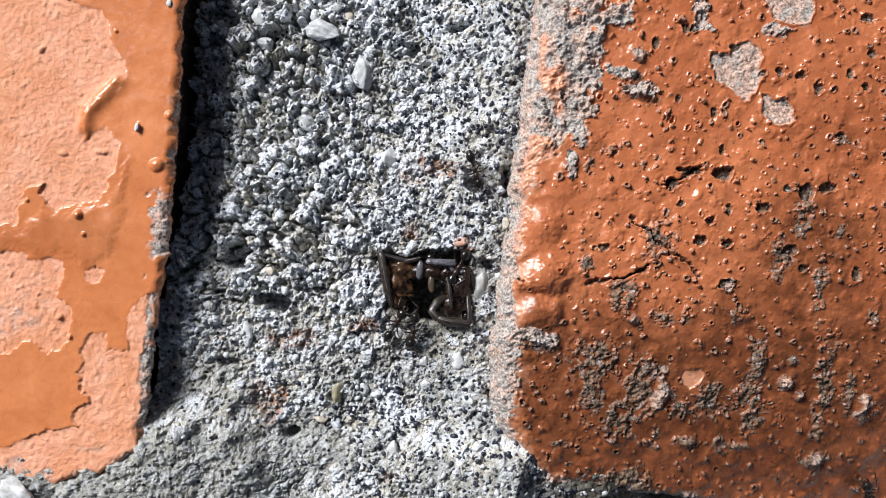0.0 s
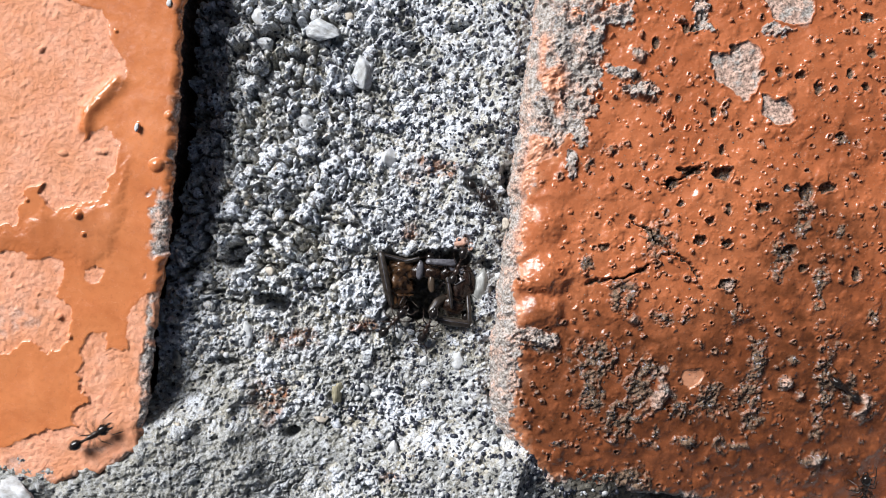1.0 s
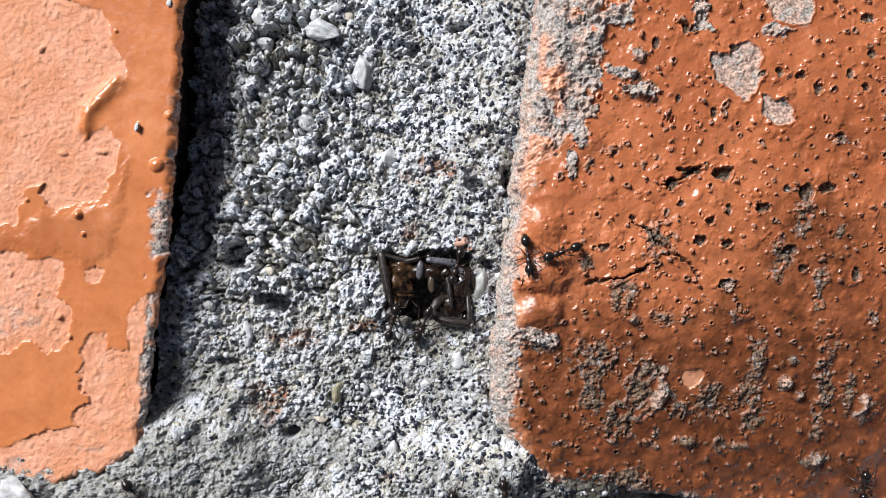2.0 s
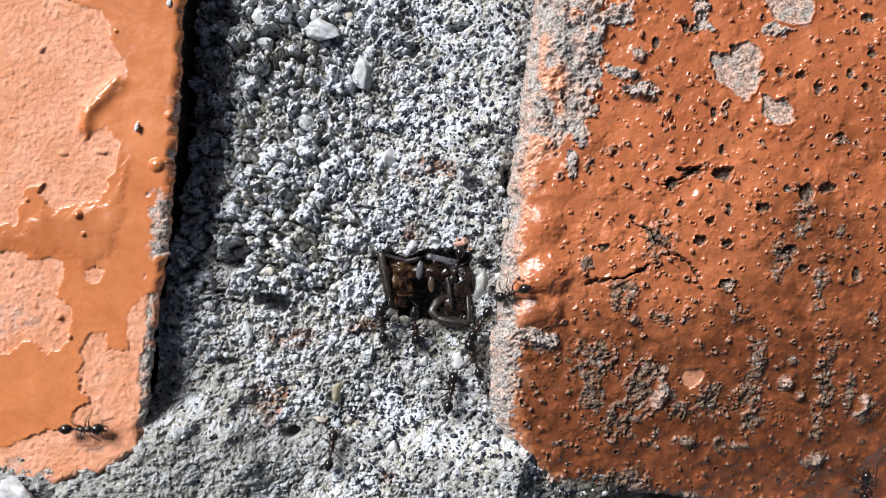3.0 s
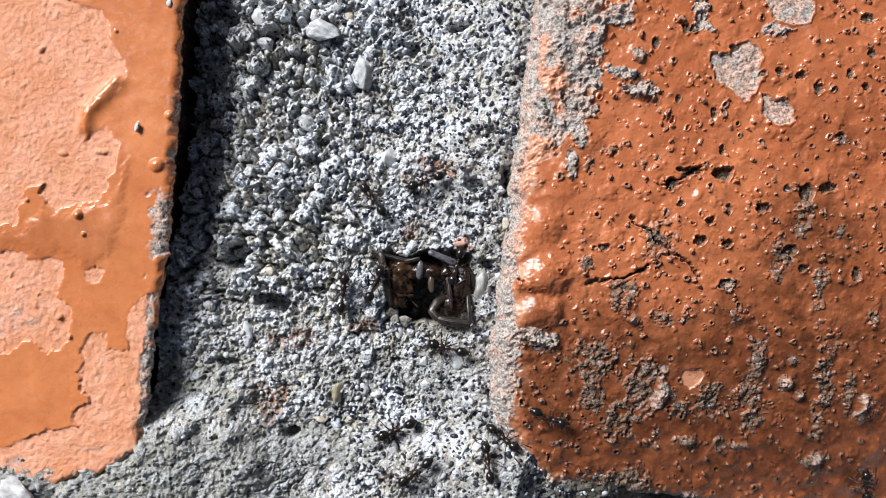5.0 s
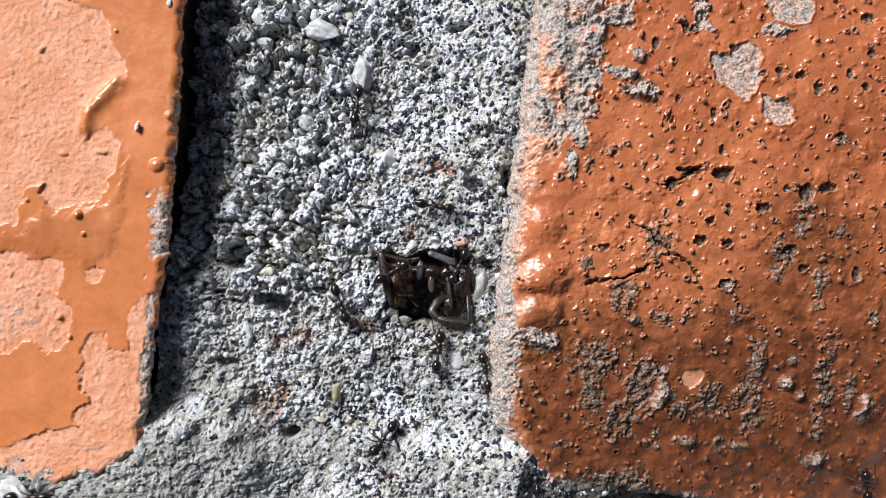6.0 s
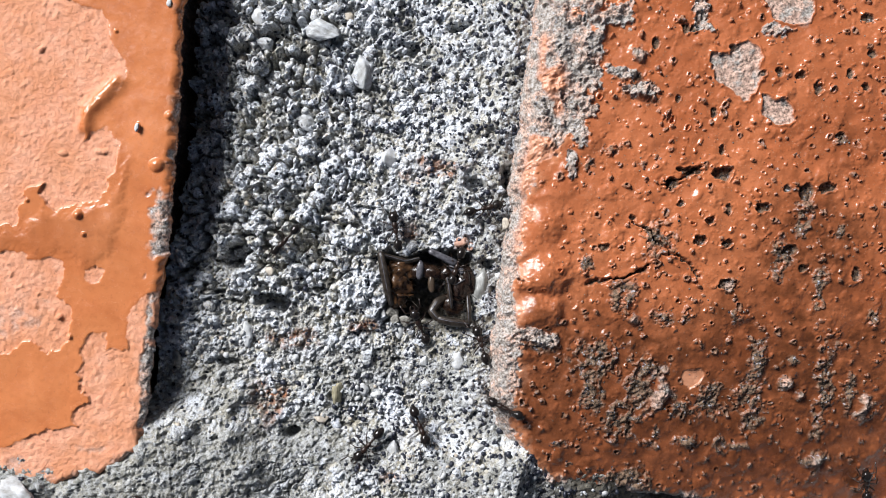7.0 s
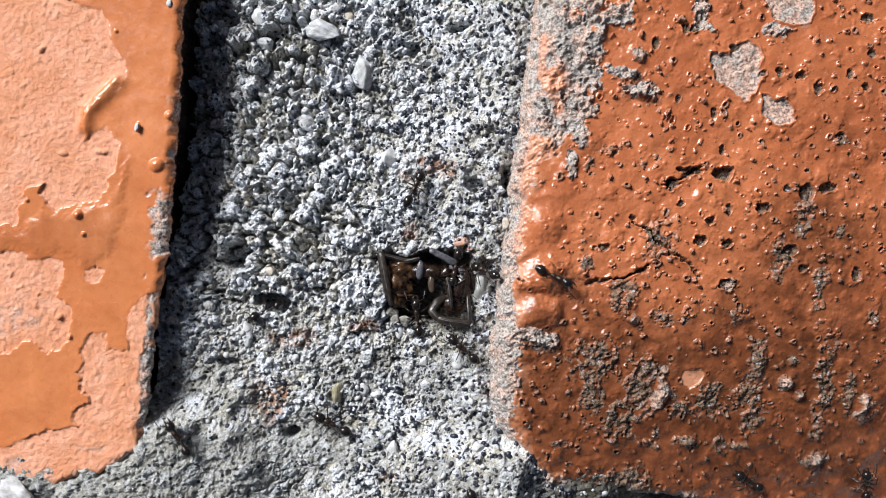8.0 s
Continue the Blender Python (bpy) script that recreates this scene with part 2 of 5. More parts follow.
HUSK_AMBER = plain("amber_husk", (0.07, 0.030, 0.010), (0.19, 0.095, 0.04), 0.8, 0.25, 0.5, 0.03)
HUSK_PLATE = plain("greyish_amber_husk", (0.03, 0.02, 0.013), (0.09, 0.062, 0.042), 0.6, 0.35, 0.5, 0.03)
HUSK_GREY = plain("grey_brown_husk", (0.010, 0.007, 0.005), (0.050, 0.038, 0.029), 0.45, 0.36, 0.5, 0.03)
HUSK_PALE = plain("bluish_grey_husk", (0.032, 0.030, 0.034), (0.125, 0.122, 0.140), 0.4, 0.34, 0.5, 0.02)

# ---- mortar joint: one sheet that goes on as the ground ----
LEFT_EDGE = [(-25.73, 28.4), (-26.19, 25), (-26.53, 19.33), (-26.75, 13.66), (-27.26, 7.99), (-27.6, 2.32), (-28, -0.51), (-28.4, -3.34), (-29.13, -9.01), (-29.59, -14.68), (-30.27, -18.08), (-30.66, -20.35), (-30.95, -26.02)]
RIGHT_EDGE = [(10.2, 29.89), (9.79, 26.31), (9.07, 20.35), (8, 14.38), (7.46, 8.41), (6.98, 2.45), (6.09, -3.52), (5.01, -9.49), (4.89, -15.45), (5.85, -19.03), (7.22, -21.42), (8.71, -25)]
LEFT_FOOT = [(-49.54, -22.16), (-44.44, -22.16), (-42.17, -22.28), (-39.9, -23.01), (-38.2, -23.98), (-34.8, -23.3), (-32.25, -22.39), (-30.55, -21.03), (-25.73, -20.35)]
HOLLOWS = [(-18.0, -5.5, 2.0, 0.95, 2.2), (-16.32, -19.44, 1.32, 0.72, 1.2), (1.44, 23.7, 1.56, 0.54, 1), (-15.24, 20.64, 2.4, 0.36, 0.9), (-22.4, -0.84, 2.2, 1.0, 1.5), (6.96, 6.96, 0.72, 1.32, 1), (3.48, 6.96, 0.96, 0.96, 0.8), (-8.34, 16.98, 1.2, 0.48, 0.8), (-9.84, 2.46, 1.32, 0.48, 0.6), (-18.24, 22.86, 1.2, 0.54, 0.8), (-23.04, -11.94, 1.56, 0.48, 0.7), (-12.54, 11.46, 0.84, 0.42, 0.8), (-5.04, -11.94, 1.08, 0.48, 0.5), (-2.94, 21.36, 1.08, 0.84, 0.7), (-18.84, 18.06, 0.72, 1.56, 0.7), (-21.84, 21.06, 1.08, 0.54, 0.9), (4.56, -1.74, 0.96, 0.6, 1)]
RUST = [(-3.24, 1.74, 0.96, 1.44), (2.16, 0.54, 1.08, 0.84), (-18.24, -16.44, 1.8, 2.7), (-15.84, -9.54, 2.4, 1.2), (-1.44, 8.46, 3, 1.2), (-5.04, -23.94, 1.8, 0.84), (-8.64, -8.34, 1.8, 0.96)]
SOIL = [(-0.84, -9.84, 7.2, 2.4), (4.68, -7.44, 1.68, 4.2), (-0.84, 2.46, 4.2, 2.4), (3.66, 6.96, 3.6, 3), (-5.64, -12.54, 3.6, 1.8), (-19.44, -13.14, 3.6, 1.8), (-15.84, -10.14, 4.2, 1.8), (-20.64, 22.26, 3.6, 3), (-25.44, -2.34, 3, 7.2), (-18.24, -19.74, 2.4, 2.4), (-26.64, -21.54, 4.2, 3.6), (-22.98, -24.24, 4.2, 2.4), (-4.8, -24.54, 3.6, 1.8), (-17.46, -19.44, 2.4, 2.4), (0.96, -24.54, 3.6, 1.8), (-21.84, -16.74, 3.6, 2.4), (-28.44, -25.14, 5.4, 1.8)]
PALE = [(-14.64, -11.94, 4.2, 3.6), (-7.44, -15.54, 4.2, 3.6), (0.96, -14.34, 4.2, 3.6), (-11.04, -23.34, 6, 3), (-3.24, -20.94, 4.8, 3.6), (-13.44, 7.26, 7.2, 4.8), (4.56, 17.46, 3.6, 4.8), (-1.44, 12.06, 3.6, 3), (-21.24, -8.34, 3.6, 2.4), (-27.24, -15.54, 3, 1.8), (4.56, -19.14, 3.6, 2.4), (-8.64, 18.66, 2.4, 3), (-15.84, 15.66, 3, 3.6), (-5.04, 3.66, 4.8, 2.4)]


def spread(x, y, places, wobble):
    """0 to 1 near any of some oval places."""
    total = np.zeros(x.shape)
    for px, py, rx, ry, *_ in places:
        d = np.hypot((x - px) / rx, (y - py) / ry) + wobble
        total = np.maximum(total, 1 - smooth(0.5, 1.15, d))
    return total


def crown(x, y):
    """The worn, rounded top of the blistered brick: it falls away to one corner."""
    return 3.7 - 0.0072 * np.clip((x - 14) * 0.22 - (y - 4) * 0.95 - 2, 0, 70) ** 2


def smear_of(x, y):
    """Where the mortar was smeared smooth along the foot of the joint."""
    low = smooth(-15.5, -19.5, y + 1.5 * fbm(x, y, 5, 63, 2))
    return np.maximum(low * smooth(-8.5, -12.5, x + 1.5 * fbm(x, y, 4, 65, 2)), 0.35 * smooth(1.15, 0.75, np.hypot((x + 24.5) / 5.0, (y + 13.8) / 3.2) + 0.3 * fbm(x, y, 2, 67, 2)))


def clods(X, Y, size, seed, gap):
    """Packed broken lumps: 0 in the gap between two lumps and 1 on them, their tilted tops, and each one's random number."""
    wx = X + 0.22 * size * fbm(X, Y, 0.6 * size, seed + 1, 3, 0.6)
    wy = Y + 0.22 * size * fbm(X, Y, 0.6 * size, seed + 5, 3, 0.6)
    u, v = wx / size, wy / size
    ix, iy = np.floor(u), np.floor(v)
    first, second = np.full(u.shape, 9.0), np.full(u.shape, 9.0)
    own, tilt = np.zeros(u.shape), np.zeros(u.shape)
    for dx in (-1, 0, 1):
        for dy in (-1, 0, 1):
            jx, jy = ix + dx, iy + dy
            ox, oy = u - jx - lattice(jx, jy, seed), v - jy - lattice(jx, jy, seed + 51)
            d = np.hypot(ox, oy)
            near = d < first
            second = np.where(near, first, np.minimum(second, d))
            mine = lattice(jx, jy, seed + 97)
            own = np.where(near, mine, own)
            tilt = np.where(near, 1.3 * (mine - 0.5) * ox + 1.5 * (lattice(jx, jy, seed + 131) - 0.5) * oy, tilt)
            first = np.where(near, d, first)
    return smooth(0.0, gap, second - first), own + tilt - 0.35 * first ** 2, own


def stains(X, Y, wob):
    """How pale, rusty and soiled the mortar is."""
    pale = spread(X, Y, PALE, 2 * wob) * 0.35 + 0.10 + 0.45 * smooth(-12, 6, Y)
    return pale, spread(X, Y, RUST, 2 * wob), 0.32 * spread(X, Y, SOIL, 2 * wob) * (0.6 + wob)


def mortar():
    xs = steps((-30000, -2000, 14000), (-2000, -250, 900), (-250, -52, 40), (-52, -32, 0.16), (-32, 12, 0.08), (12, 22, 0.12), (22, 54, 0.25), (54, 250, 40), (250, 2000, 900), (2000, 30000, 14000))
    ys = steps((-30000, -2000, 14000), (-2000, -250, 900), (-250, -31, 30), (-31, 31, 0.088), (31, 250, 30), (250, 2000, 900), (2000, 30000, 14000))
    X, Y = np.meshgrid(xs, ys)
    el = np.interp(Y, [p[1] for p in LEFT_EDGE[::-1]], [p[0] for p in LEFT_EDGE[::-1]])
    er = np.interp(Y, [p[1] for p in RIGHT_EDGE[::-1]], [p[0] for p in RIGHT_EDGE[::-1]])
    low = smooth(-17.5, -23.5, Y + 1.2 * fbm(X, Y, 7, 3))
    low = np.maximum(low, smooth(-12.0, -21.0, Y + 1.5 * fbm(X, Y, 3, 3)) * smooth(-14, -24, X))
    Z = low * (1.7 + 2.6 * smooth(-14, -23, X + 0.8 * fbm(X, Y, 4, 7, 2)))
    Z = np.minimum(Z, crown(X, Y) - 0.1 + 5 * smooth(11, 4, X) - 1.6 * smooth(17, 23, X))
    Z = Z - 5.0 * smooth(er + 3.6, er + 5.6, X) * smooth(1.0, 2.6, Y + 24.6 + 0.14 * np.clip(X - 12, 0, 60))
    Z = Z - 4.0 * smooth(el - 1.5, el - 3.5, X) * smooth(-0.5, 1.0, Y + 23.0)
    Z = Z - ((2.6 - 3.9 * smooth(9, -9, Y)) * (1 - smooth(0.5, 7.0, X - el + 0.8 * fbm(X, Y, 3, 6, 2))) + 11.0 * (1 - smooth(-0.5, 0.5, X - el + 1.1 + 0.35 * fbm(X, Y, 1.5, 5, 3)))) * (1 - low)
    Z = Z - 0.5 * (1 - smooth(-0.3, 2.0, er - X)) * (1 - low)
    foot = np.interp(X, [p[0] for p in LEFT_FOOT], [p[1] for p in LEFT_FOOT])
    lap = smooth(2.0, 0.7, Y - foot + 0.7 * fbm(X, Y, 1.6, 73, 3)) * smooth(-26.5, -29.5, X)
    lap = np.maximum(lap, 0.9 * smooth(-16.0, -19.0, Y) * smooth(el - 0.9, el - 0.1, X + 0.4 * fbm(X, Y, 1.2, 74, 3)) * smooth(-24, -27.5, X))
    Z = Z * (1 - lap) + 5.25 * lap
    Z = Z + 1.1 * np.clip(1 - np.hypot((X + 42.4) / 2.9, (Y + 24.6) / 1.9) ** 2, 0, 1) ** 0.7
    Z = Z + 0.45 * fbm(X, Y, 9, 11, 3)
    smear = smear_of(X, Y)
    rough = (0.42 + 0.58 * smooth(1, -9, X)) * (0.62 + 0.38 * smooth(-15, -6, Y)) * (1 - 0.25 * smear)
    clod = smooth(-6, -15, X) * smooth(-10, 0, Y)
    loose = smooth(-0.35, 0.25, fbm(X, Y, 3.2, 35, 3))
    body, top, own = clods(X, Y, 3.2, 31, 0.18)
    # How low a place lies between clods; sets the painted olive shade.
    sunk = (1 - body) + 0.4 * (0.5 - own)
    gaps = np.clip(0.2 + 0.6 * clod + 0.6 * (loose - 0.5), 0, 1)
    Z = Z + rough * ((0.35 + 0.75 * clod) * top - (0.45 + 1.05 * clod) * gaps * (1 - body))
    tone = 0.25 * own
    body, top, own = clods(X, Y, 1.5, 41, 0.22)
    tone = tone + 0.4 * own
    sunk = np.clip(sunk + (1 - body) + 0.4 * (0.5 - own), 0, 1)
    Z = Z + rough * ((0.40 + 0.30 * clod) * top - (0.45 + 0.5 * clod) * (0.2 + 0.8 * loose) * (own > 0.35) * (1 - body))
    body, top, own = clods(X, Y, 0.72, 47, 0.28)
    tone = tone + 0.35 * own
    Z = Z + rough * (0.17 * top - 0.24 * (own > 0.5) * (1 - body))
    body, top, own = clods(X, Y, 0.36, 49, 0.34)
    Z = Z + (0.3 + 0.7 * rough) * (0.12 * top + 0.24 * fbm(X, Y, 0.62, 51, 4, 0.62))
    ridge = np.abs(fbm(X, Y, 4.2, 59, 3)) + 0.10 * fbm(X, Y, 0.8, 60, 2)
    Z = Z - rough * (0.4 + 1.2 * clod) * (1 - smooth(0.0, 0.13, ridge)) * smooth(-0.2, 0.25, fbm(X, Y, 5, 57, 2))
    for size, seed, deep in ((1.9, 53, 1.0), (0.85, 54, 0.7)):
        o1, o2, chance = cells(X + 0.2 * size * fbm(X, Y, 0.4 * size, 28, 2), Y + 0.2 * size * fbm(X, Y, 0.4 * size, 29, 2), size, seed)
        Z = Z - deep * (0.6 + 0.8 * clod) * np.where(chance > 0.74, 1 - smooth(0.13, 0.28, o1), 0) * (1 - 0.7 * smear)
    Z = Z - smear * 1.0 * (1 - smooth(0.0, 0.06, np.abs(fbm(X, Y, 3.0, 55, 4)))) * smooth(-0.2, 0.2, fbm(X, Y, 5, 57, 2))
    Z = Z - 0.35
    wob = 0.25 * fbm(X, Y, 1.5, 61, 3)
    for px, py, rx, ry, deep in HOLLOWS:
        Z = Z - 2.0 * deep * (1 - smooth(0.5, 1.15, np.hypot((X - px) / rx, (Y - py) / ry) + 2.0 * wob + 0.25 * fbm(X, Y, 0.6, 64, 2)))
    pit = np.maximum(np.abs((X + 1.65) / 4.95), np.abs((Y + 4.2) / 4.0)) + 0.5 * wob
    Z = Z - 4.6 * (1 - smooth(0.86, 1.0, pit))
    far = smooth(56, 75, np.maximum(np.abs(X), np.abs(Y)))
    Z = Z * (1 - far) - 0.5 * far
    pale, rust, soil = stains(X, Y, wob)
    # Soil, foot-strip dirt, a darker right edge; the hollow's shade is painted in.
    dirt_shade = soil + 0.45 * (1 - smooth(0.95, 1.35, pit)) + 0.5 * (1 - smooth(0.85, 1.0, pit)) + 0.5 * (1 - smooth(0.0, 2.2, er - X)) * smooth(-12, 0, Y) + 1.0 * smooth(9, 13, X + 3 * wob) * smooth(-23.5, -25.0, Y)
    silt = np.clip(1.0 * smear * smooth(0.6, 1.0, np.hypot((X + 12.0) / 5.2, (Y + 24.6) / 2.6) + wob) + (0.35 + 0.6 * smooth(-8, -15, Y)) * smooth(-0.15 - 0.35 * smooth(-8, -15, Y), 0.6, fbm(X, Y, 3.5, 69, 4, 0.6)), 0, 1)
    silt = silt * (1 - np.clip(dirt_shade, 0, 1))
    pale, rust, dirt_shade = pale * (1 - far) + 0.4 * far, rust * (1 - far), np.clip(dirt_shade, 0, 1) * (1 - far)
    silt, tone, sunk = silt * (1 - far), tone * (1 - far) + 0.45 * far, sunk * (1 - far)
    return tagged(sheet("pavement", X, Y, Z, CEMENT, {"pale": pale, "rust": rust, "dirt_shade": dirt_shade, "silt": silt, "tone": tone, "warm_shade": sunk}),
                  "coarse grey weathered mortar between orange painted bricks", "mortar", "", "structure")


PAVEMENT = mortar()

# ---- the two bricks ----
LEFT_BARE = [
    [(-49.54, 28.4), (-38.77, 27.26), (-38.09, 25), (-35.94, 24.54), (-34.24, 23.75), (-33.39, 22.62), (-33.1, 20.46), (-32.2, 19.56), (-31.85, 17.63), (-32.25, 16.27), (-33.1, 15.93), (-34.52, 15.25), (-35.37, 14.23), (-35.94, 12.81), (-36.05, 10.83), (-35.09, 11.9), (-33.9, 12.19), (-33.1, 11.39), (-32.42, 10.94), (-32.65, 9.13), (-32.88, 7.99), (-33.67, 6.75), (-34.07, 5.44), (-36.5, 4.7), (-38.49, 4.14), (-39.62, 4.59), (-40.36, 5.72), (-39.9, 6.58), (-41.04, 6.75), (-41.89, 6.29), (-42.28, 5.38), (-42.28, 3.46), (-42.74, 2.32), (-44.44, 2.61), (-49.54, 2.32)],
    [(-49.54, -0.28), (-44.44, -0.17), (-41.89, -0.62), (-40.92, -1.42), (-39.9, -0.68), (-38.2, -1.19), (-37.64, -2.21), (-38.54, -3.34), (-38.77, -5.04), (-37.75, -5.61), (-37.3, -6.46), (-37.52, -8.16), (-37.64, -9.13), (-38.77, -10.15), (-39.9, -10.43), (-41.04, -9.3), (-42.17, -9.3), (-43.3, -10.43), (-49.54, -10.83)],
    [(-35.37, -8.33), (-34.07, -8.56), (-33.84, -10.15), (-32.25, -10.26), (-29.59, -9.35), (-28, -11.28), (-28, -26.02), (-49.54, -26.02), (-49.54, -20.35), (-43.3, -19.78), (-41.6, -18.93), (-38.77, -17.8), (-36.79, -18.08), (-37.35, -17.51), (-36.5, -15.81), (-35.65, -14.96), (-36.5, -14.11), (-36.22, -12.98), (-37.07, -12.13), (-36.22, -11.28), (-36.62, -10.15), (-35.94, -9.58)],
    [(-31.68, -6.75), (-31.12, -5.89), (-29.98, -5.04), (-28, -4.48), (-28, -9.01), (-31.4, -9.98), (-31.85, -9.01)],
    [(-35.82, -2.1), (-35.09, -1.81), (-34.12, -2.04), (-34.07, -3.06), (-34.8, -3.63), (-35.77, -3.34)]]
LEFT_POOL = [(-49.54, 2.61), (-42.17, 2.04), (-40.19, 4.31), (-38.49, 3.91), (-33.95, 5.16), (-32.25, 7.99), (-31.12, 10.26), (-31.68, 2.89), (-32.65, -0.23), (-33.95, -1.64), (-35.94, -1.87), (-38.2, -1.08), (-39.9, -0.79), (-41.04, -1.19), (-41.89, -0.51), (-49.54, -0.17)]
LEFT_STONE = [(-28.4, 2.61, 1.13, 2.83), (-29.59, -6.75, 0.57, 2.38), (-29.59, -11.85, 0.79, 3.97), (-29.98, -16.95, 0.79, 2.27), (-31.12, -21.77, 1.7, 0.91), (-26.75, 14.23, 0.51, 1.7), (-26.98, 7.99, 0.45, 2.27), (-29.59, 5.44, 0.45, 0.45), (-42.74, -6.75, 2.55, 1.42), (-41.04, -23.18, 3.4, 1.25), (-35.09, -20.18, 1.47, 0.57), (-43.02, -21.48, 1.02, 0.79)]
LEFT_LUMPS = [(-36.5, 3.46, 0.45, 0.51, 0.5), (-35.94, 1.47, 0.28, 0.28, 0.3), (-40.47, 20.01, 0.4, 0.4, 0.25), (-30.55, 12.24, 0.23, 0.51, 0.35), (-28.68, 8.45, 0.85, 0.68, 0.45), (-38.49, -6.86, 0.45, 0.4, 0.4), (-37.52, -8.84, 0.34, 0.34, 0.3), (-27.43, 13.38, 0.45, 0.45, 0.3), (-38.09, 9.58, 0.51, 0.28, 0.22), (-34.24, 9.81, 0.79, 0.34, 0.25), (-41.6, 4.87, 0.23, 0.23, 0.2), (-32.82, 21.88, 0.23, 0.23, 0.2)]
RIGHT_STONE = [
    [(27.1, 19.91), (29.12, 19.91), (29.98, 20.77), (31.13, 21.18), (31.99, 20.78), (32.57, 17.9), (31.71, 15.88), (30.84, 14.96), (29.69, 15.88), (27.68, 17.33)],
    [(32.57, 15.71), (33.73, 15.31), (34.64, 15.31), (35.73, 14.15), (35.97, 13.01), (35.16, 12.6), (33.15, 13.01), (32.57, 13.87)],
    [(32.28, 27.1), (37.75, 27.1), (37.86, 24.23), (37.17, 23.19), (35.74, 22.79), (33.72, 23.65)]]
RIGHT_PITS = [(28.72, 7.66, 0.98, 0.69, 0.9), (25.2, 8.0, 1.27, 0.46, 0.7), (23.36, 6.68, 0.75, 0.52, 0.7), (26.15, 0.92, 0.58, 0.47, 0.7), (27.11, 2.83, 0.52, 0.41, 0.6), (32.58, 4.26, 0.76, 0.52, 0.7), (36.48, 17.72, 0.63, 0.46, 0.6), (34.29, 18.01, 0.46, 0.46, 0.5), (38.32, 16.46, 0.58, 0.81, 0.5), (39.19, 6.22, 0.82, 0.53, 0.6), (36.89, 5.82, 0.82, 0.82, 0.6), (35.16, 6.1, 0.35, 0.35, 0.4), (40.62, 11.57, 0.52, 0.52, 0.5), (28.54, 10.3, 0.29, 0.52, 0.4), (29.17, 0.52, 0.58, 0.47, 0.6), (35.57, -0.06, 0.82, 0.59, 0.6), (36.83, -1.97, 0.59, 0.47, 0.5), (42.45, -2.56, 0.54, 0.6, 0.6), (29.01, -3.71, 0.7, 0.59, 0.4), (43.21, 16.46, 0.52, 0.52, 0.5)]
RIGHT_PITS_SMALL = [(24.06, 15.31, 0.29, 0.4, 0.4), (27.63, 13.87, 0.35, 0.52, 0.4), (29.69, 20.49, 0.58, 0.4, 0.4), (25.66, 22.5, 0.52, 0.35, 0.4), (24.8, 22.5, 0.46, 0.52, 0.4), (21.64, 21.06, 0.35, 0.69, 0.4), (26.53, 23.65, 0.75, 0.81, 0.5), (43.5, 23.65, 0.69, 0.52, 0.4), (43.79, 19.91, 0.52, 0.4, 0.4), (29.12, 4.08, 0.29, 0.52, 0.4), (24.22, 4.67, 0.29, 0.35, 0.4), (16.47, 0.23, 0.46, 0.35, 0.4), (19.34, 3.22, 0.4, 0.29, 0.4), (32.57, 17.9, 0.35, 0.35, 0.3), (41.49, 17.9, 0.29, 0.46, 0.3)]
# Ovals where the fading light is painted into the right brick's coat.
RIGHT_DIMMING = [(28.04, -23.54, 20.0, 6.0), (44.43, -20.13, 6.91, 9.42), (17.79, -21.57, 7.75, 4.17), (12.74, -16.45, 7.04, 7.63)]
RIGHT_BARE = [(24.81, -13.61), (25.16, -12.59), (26.83, -12.42), (27.36, -13.21), (26.66, -14.25), (25.79, -14.73)]
RIGHT_CRUST = [(22.91, -14.7, 1.19, 2.14), (44.8, -16.99, 0.75, 1.12), (19.91, 19.8, 0.58, 0.69), (36.18, -14.34, 0.61, 0.61), (37.76, -15.68, 0.61, 0.55), (19.49, -7.26, 0.53, 0.47), (40.49, -23.08, 0.75, 0.75), (29.31, -3.99, 0.47, 0.53), (35.45, 24.23, 2.3, 1.27)]
RIGHT_SCAB = [(15.4, 24.2, 1.3, 1.9), (15.1, 20.8, 1.2, 1.9), (14.9, 17.9, 1.3, 1.9), (14.5, 15.0, 1.1, 1.8), (13.9, 12.0, 0.8, 1.6), (13.1, 9.2, 0.55, 1.5), (17.9, 23.65, 1.5, 1.27), (10.1, -9.3, 1.8, 0.8), (8.6, -8.9, 1.5, 0.8), (20.3, 16.2, 1.2, 1.0), (18.7, 17.9, 1.4, 0.6), (26.6, 24.2, 0.9, 1.5), (33.99, 22.6, 1.2, 0.9)]
FLANK = [(-30, 5.0), (-24, 4.2), (-21, 3.1), (-18.6, 2.9), (-15.1, 4.1), (-12.2, 4.1), (-9.3, 4.3), (-7, 3.1), (-3.5, 2.6), (2.4, 2.8), (5.9, 3.0), (8.2, 3.5), (9.6, 5.2), (14, 7.4), (20, 7.8), (30, 7.6)]
GLOSSY_LUMPS = [(11.0, 5.2, 2.0, 2.0, 0.30), (10.3, -2.6, 3.6, 2.7, 0.85), (9.7, -6.4, 3.5, 2.6, 0.80), (10.6, 2.8, 2.2, 2.6, 0.40)]
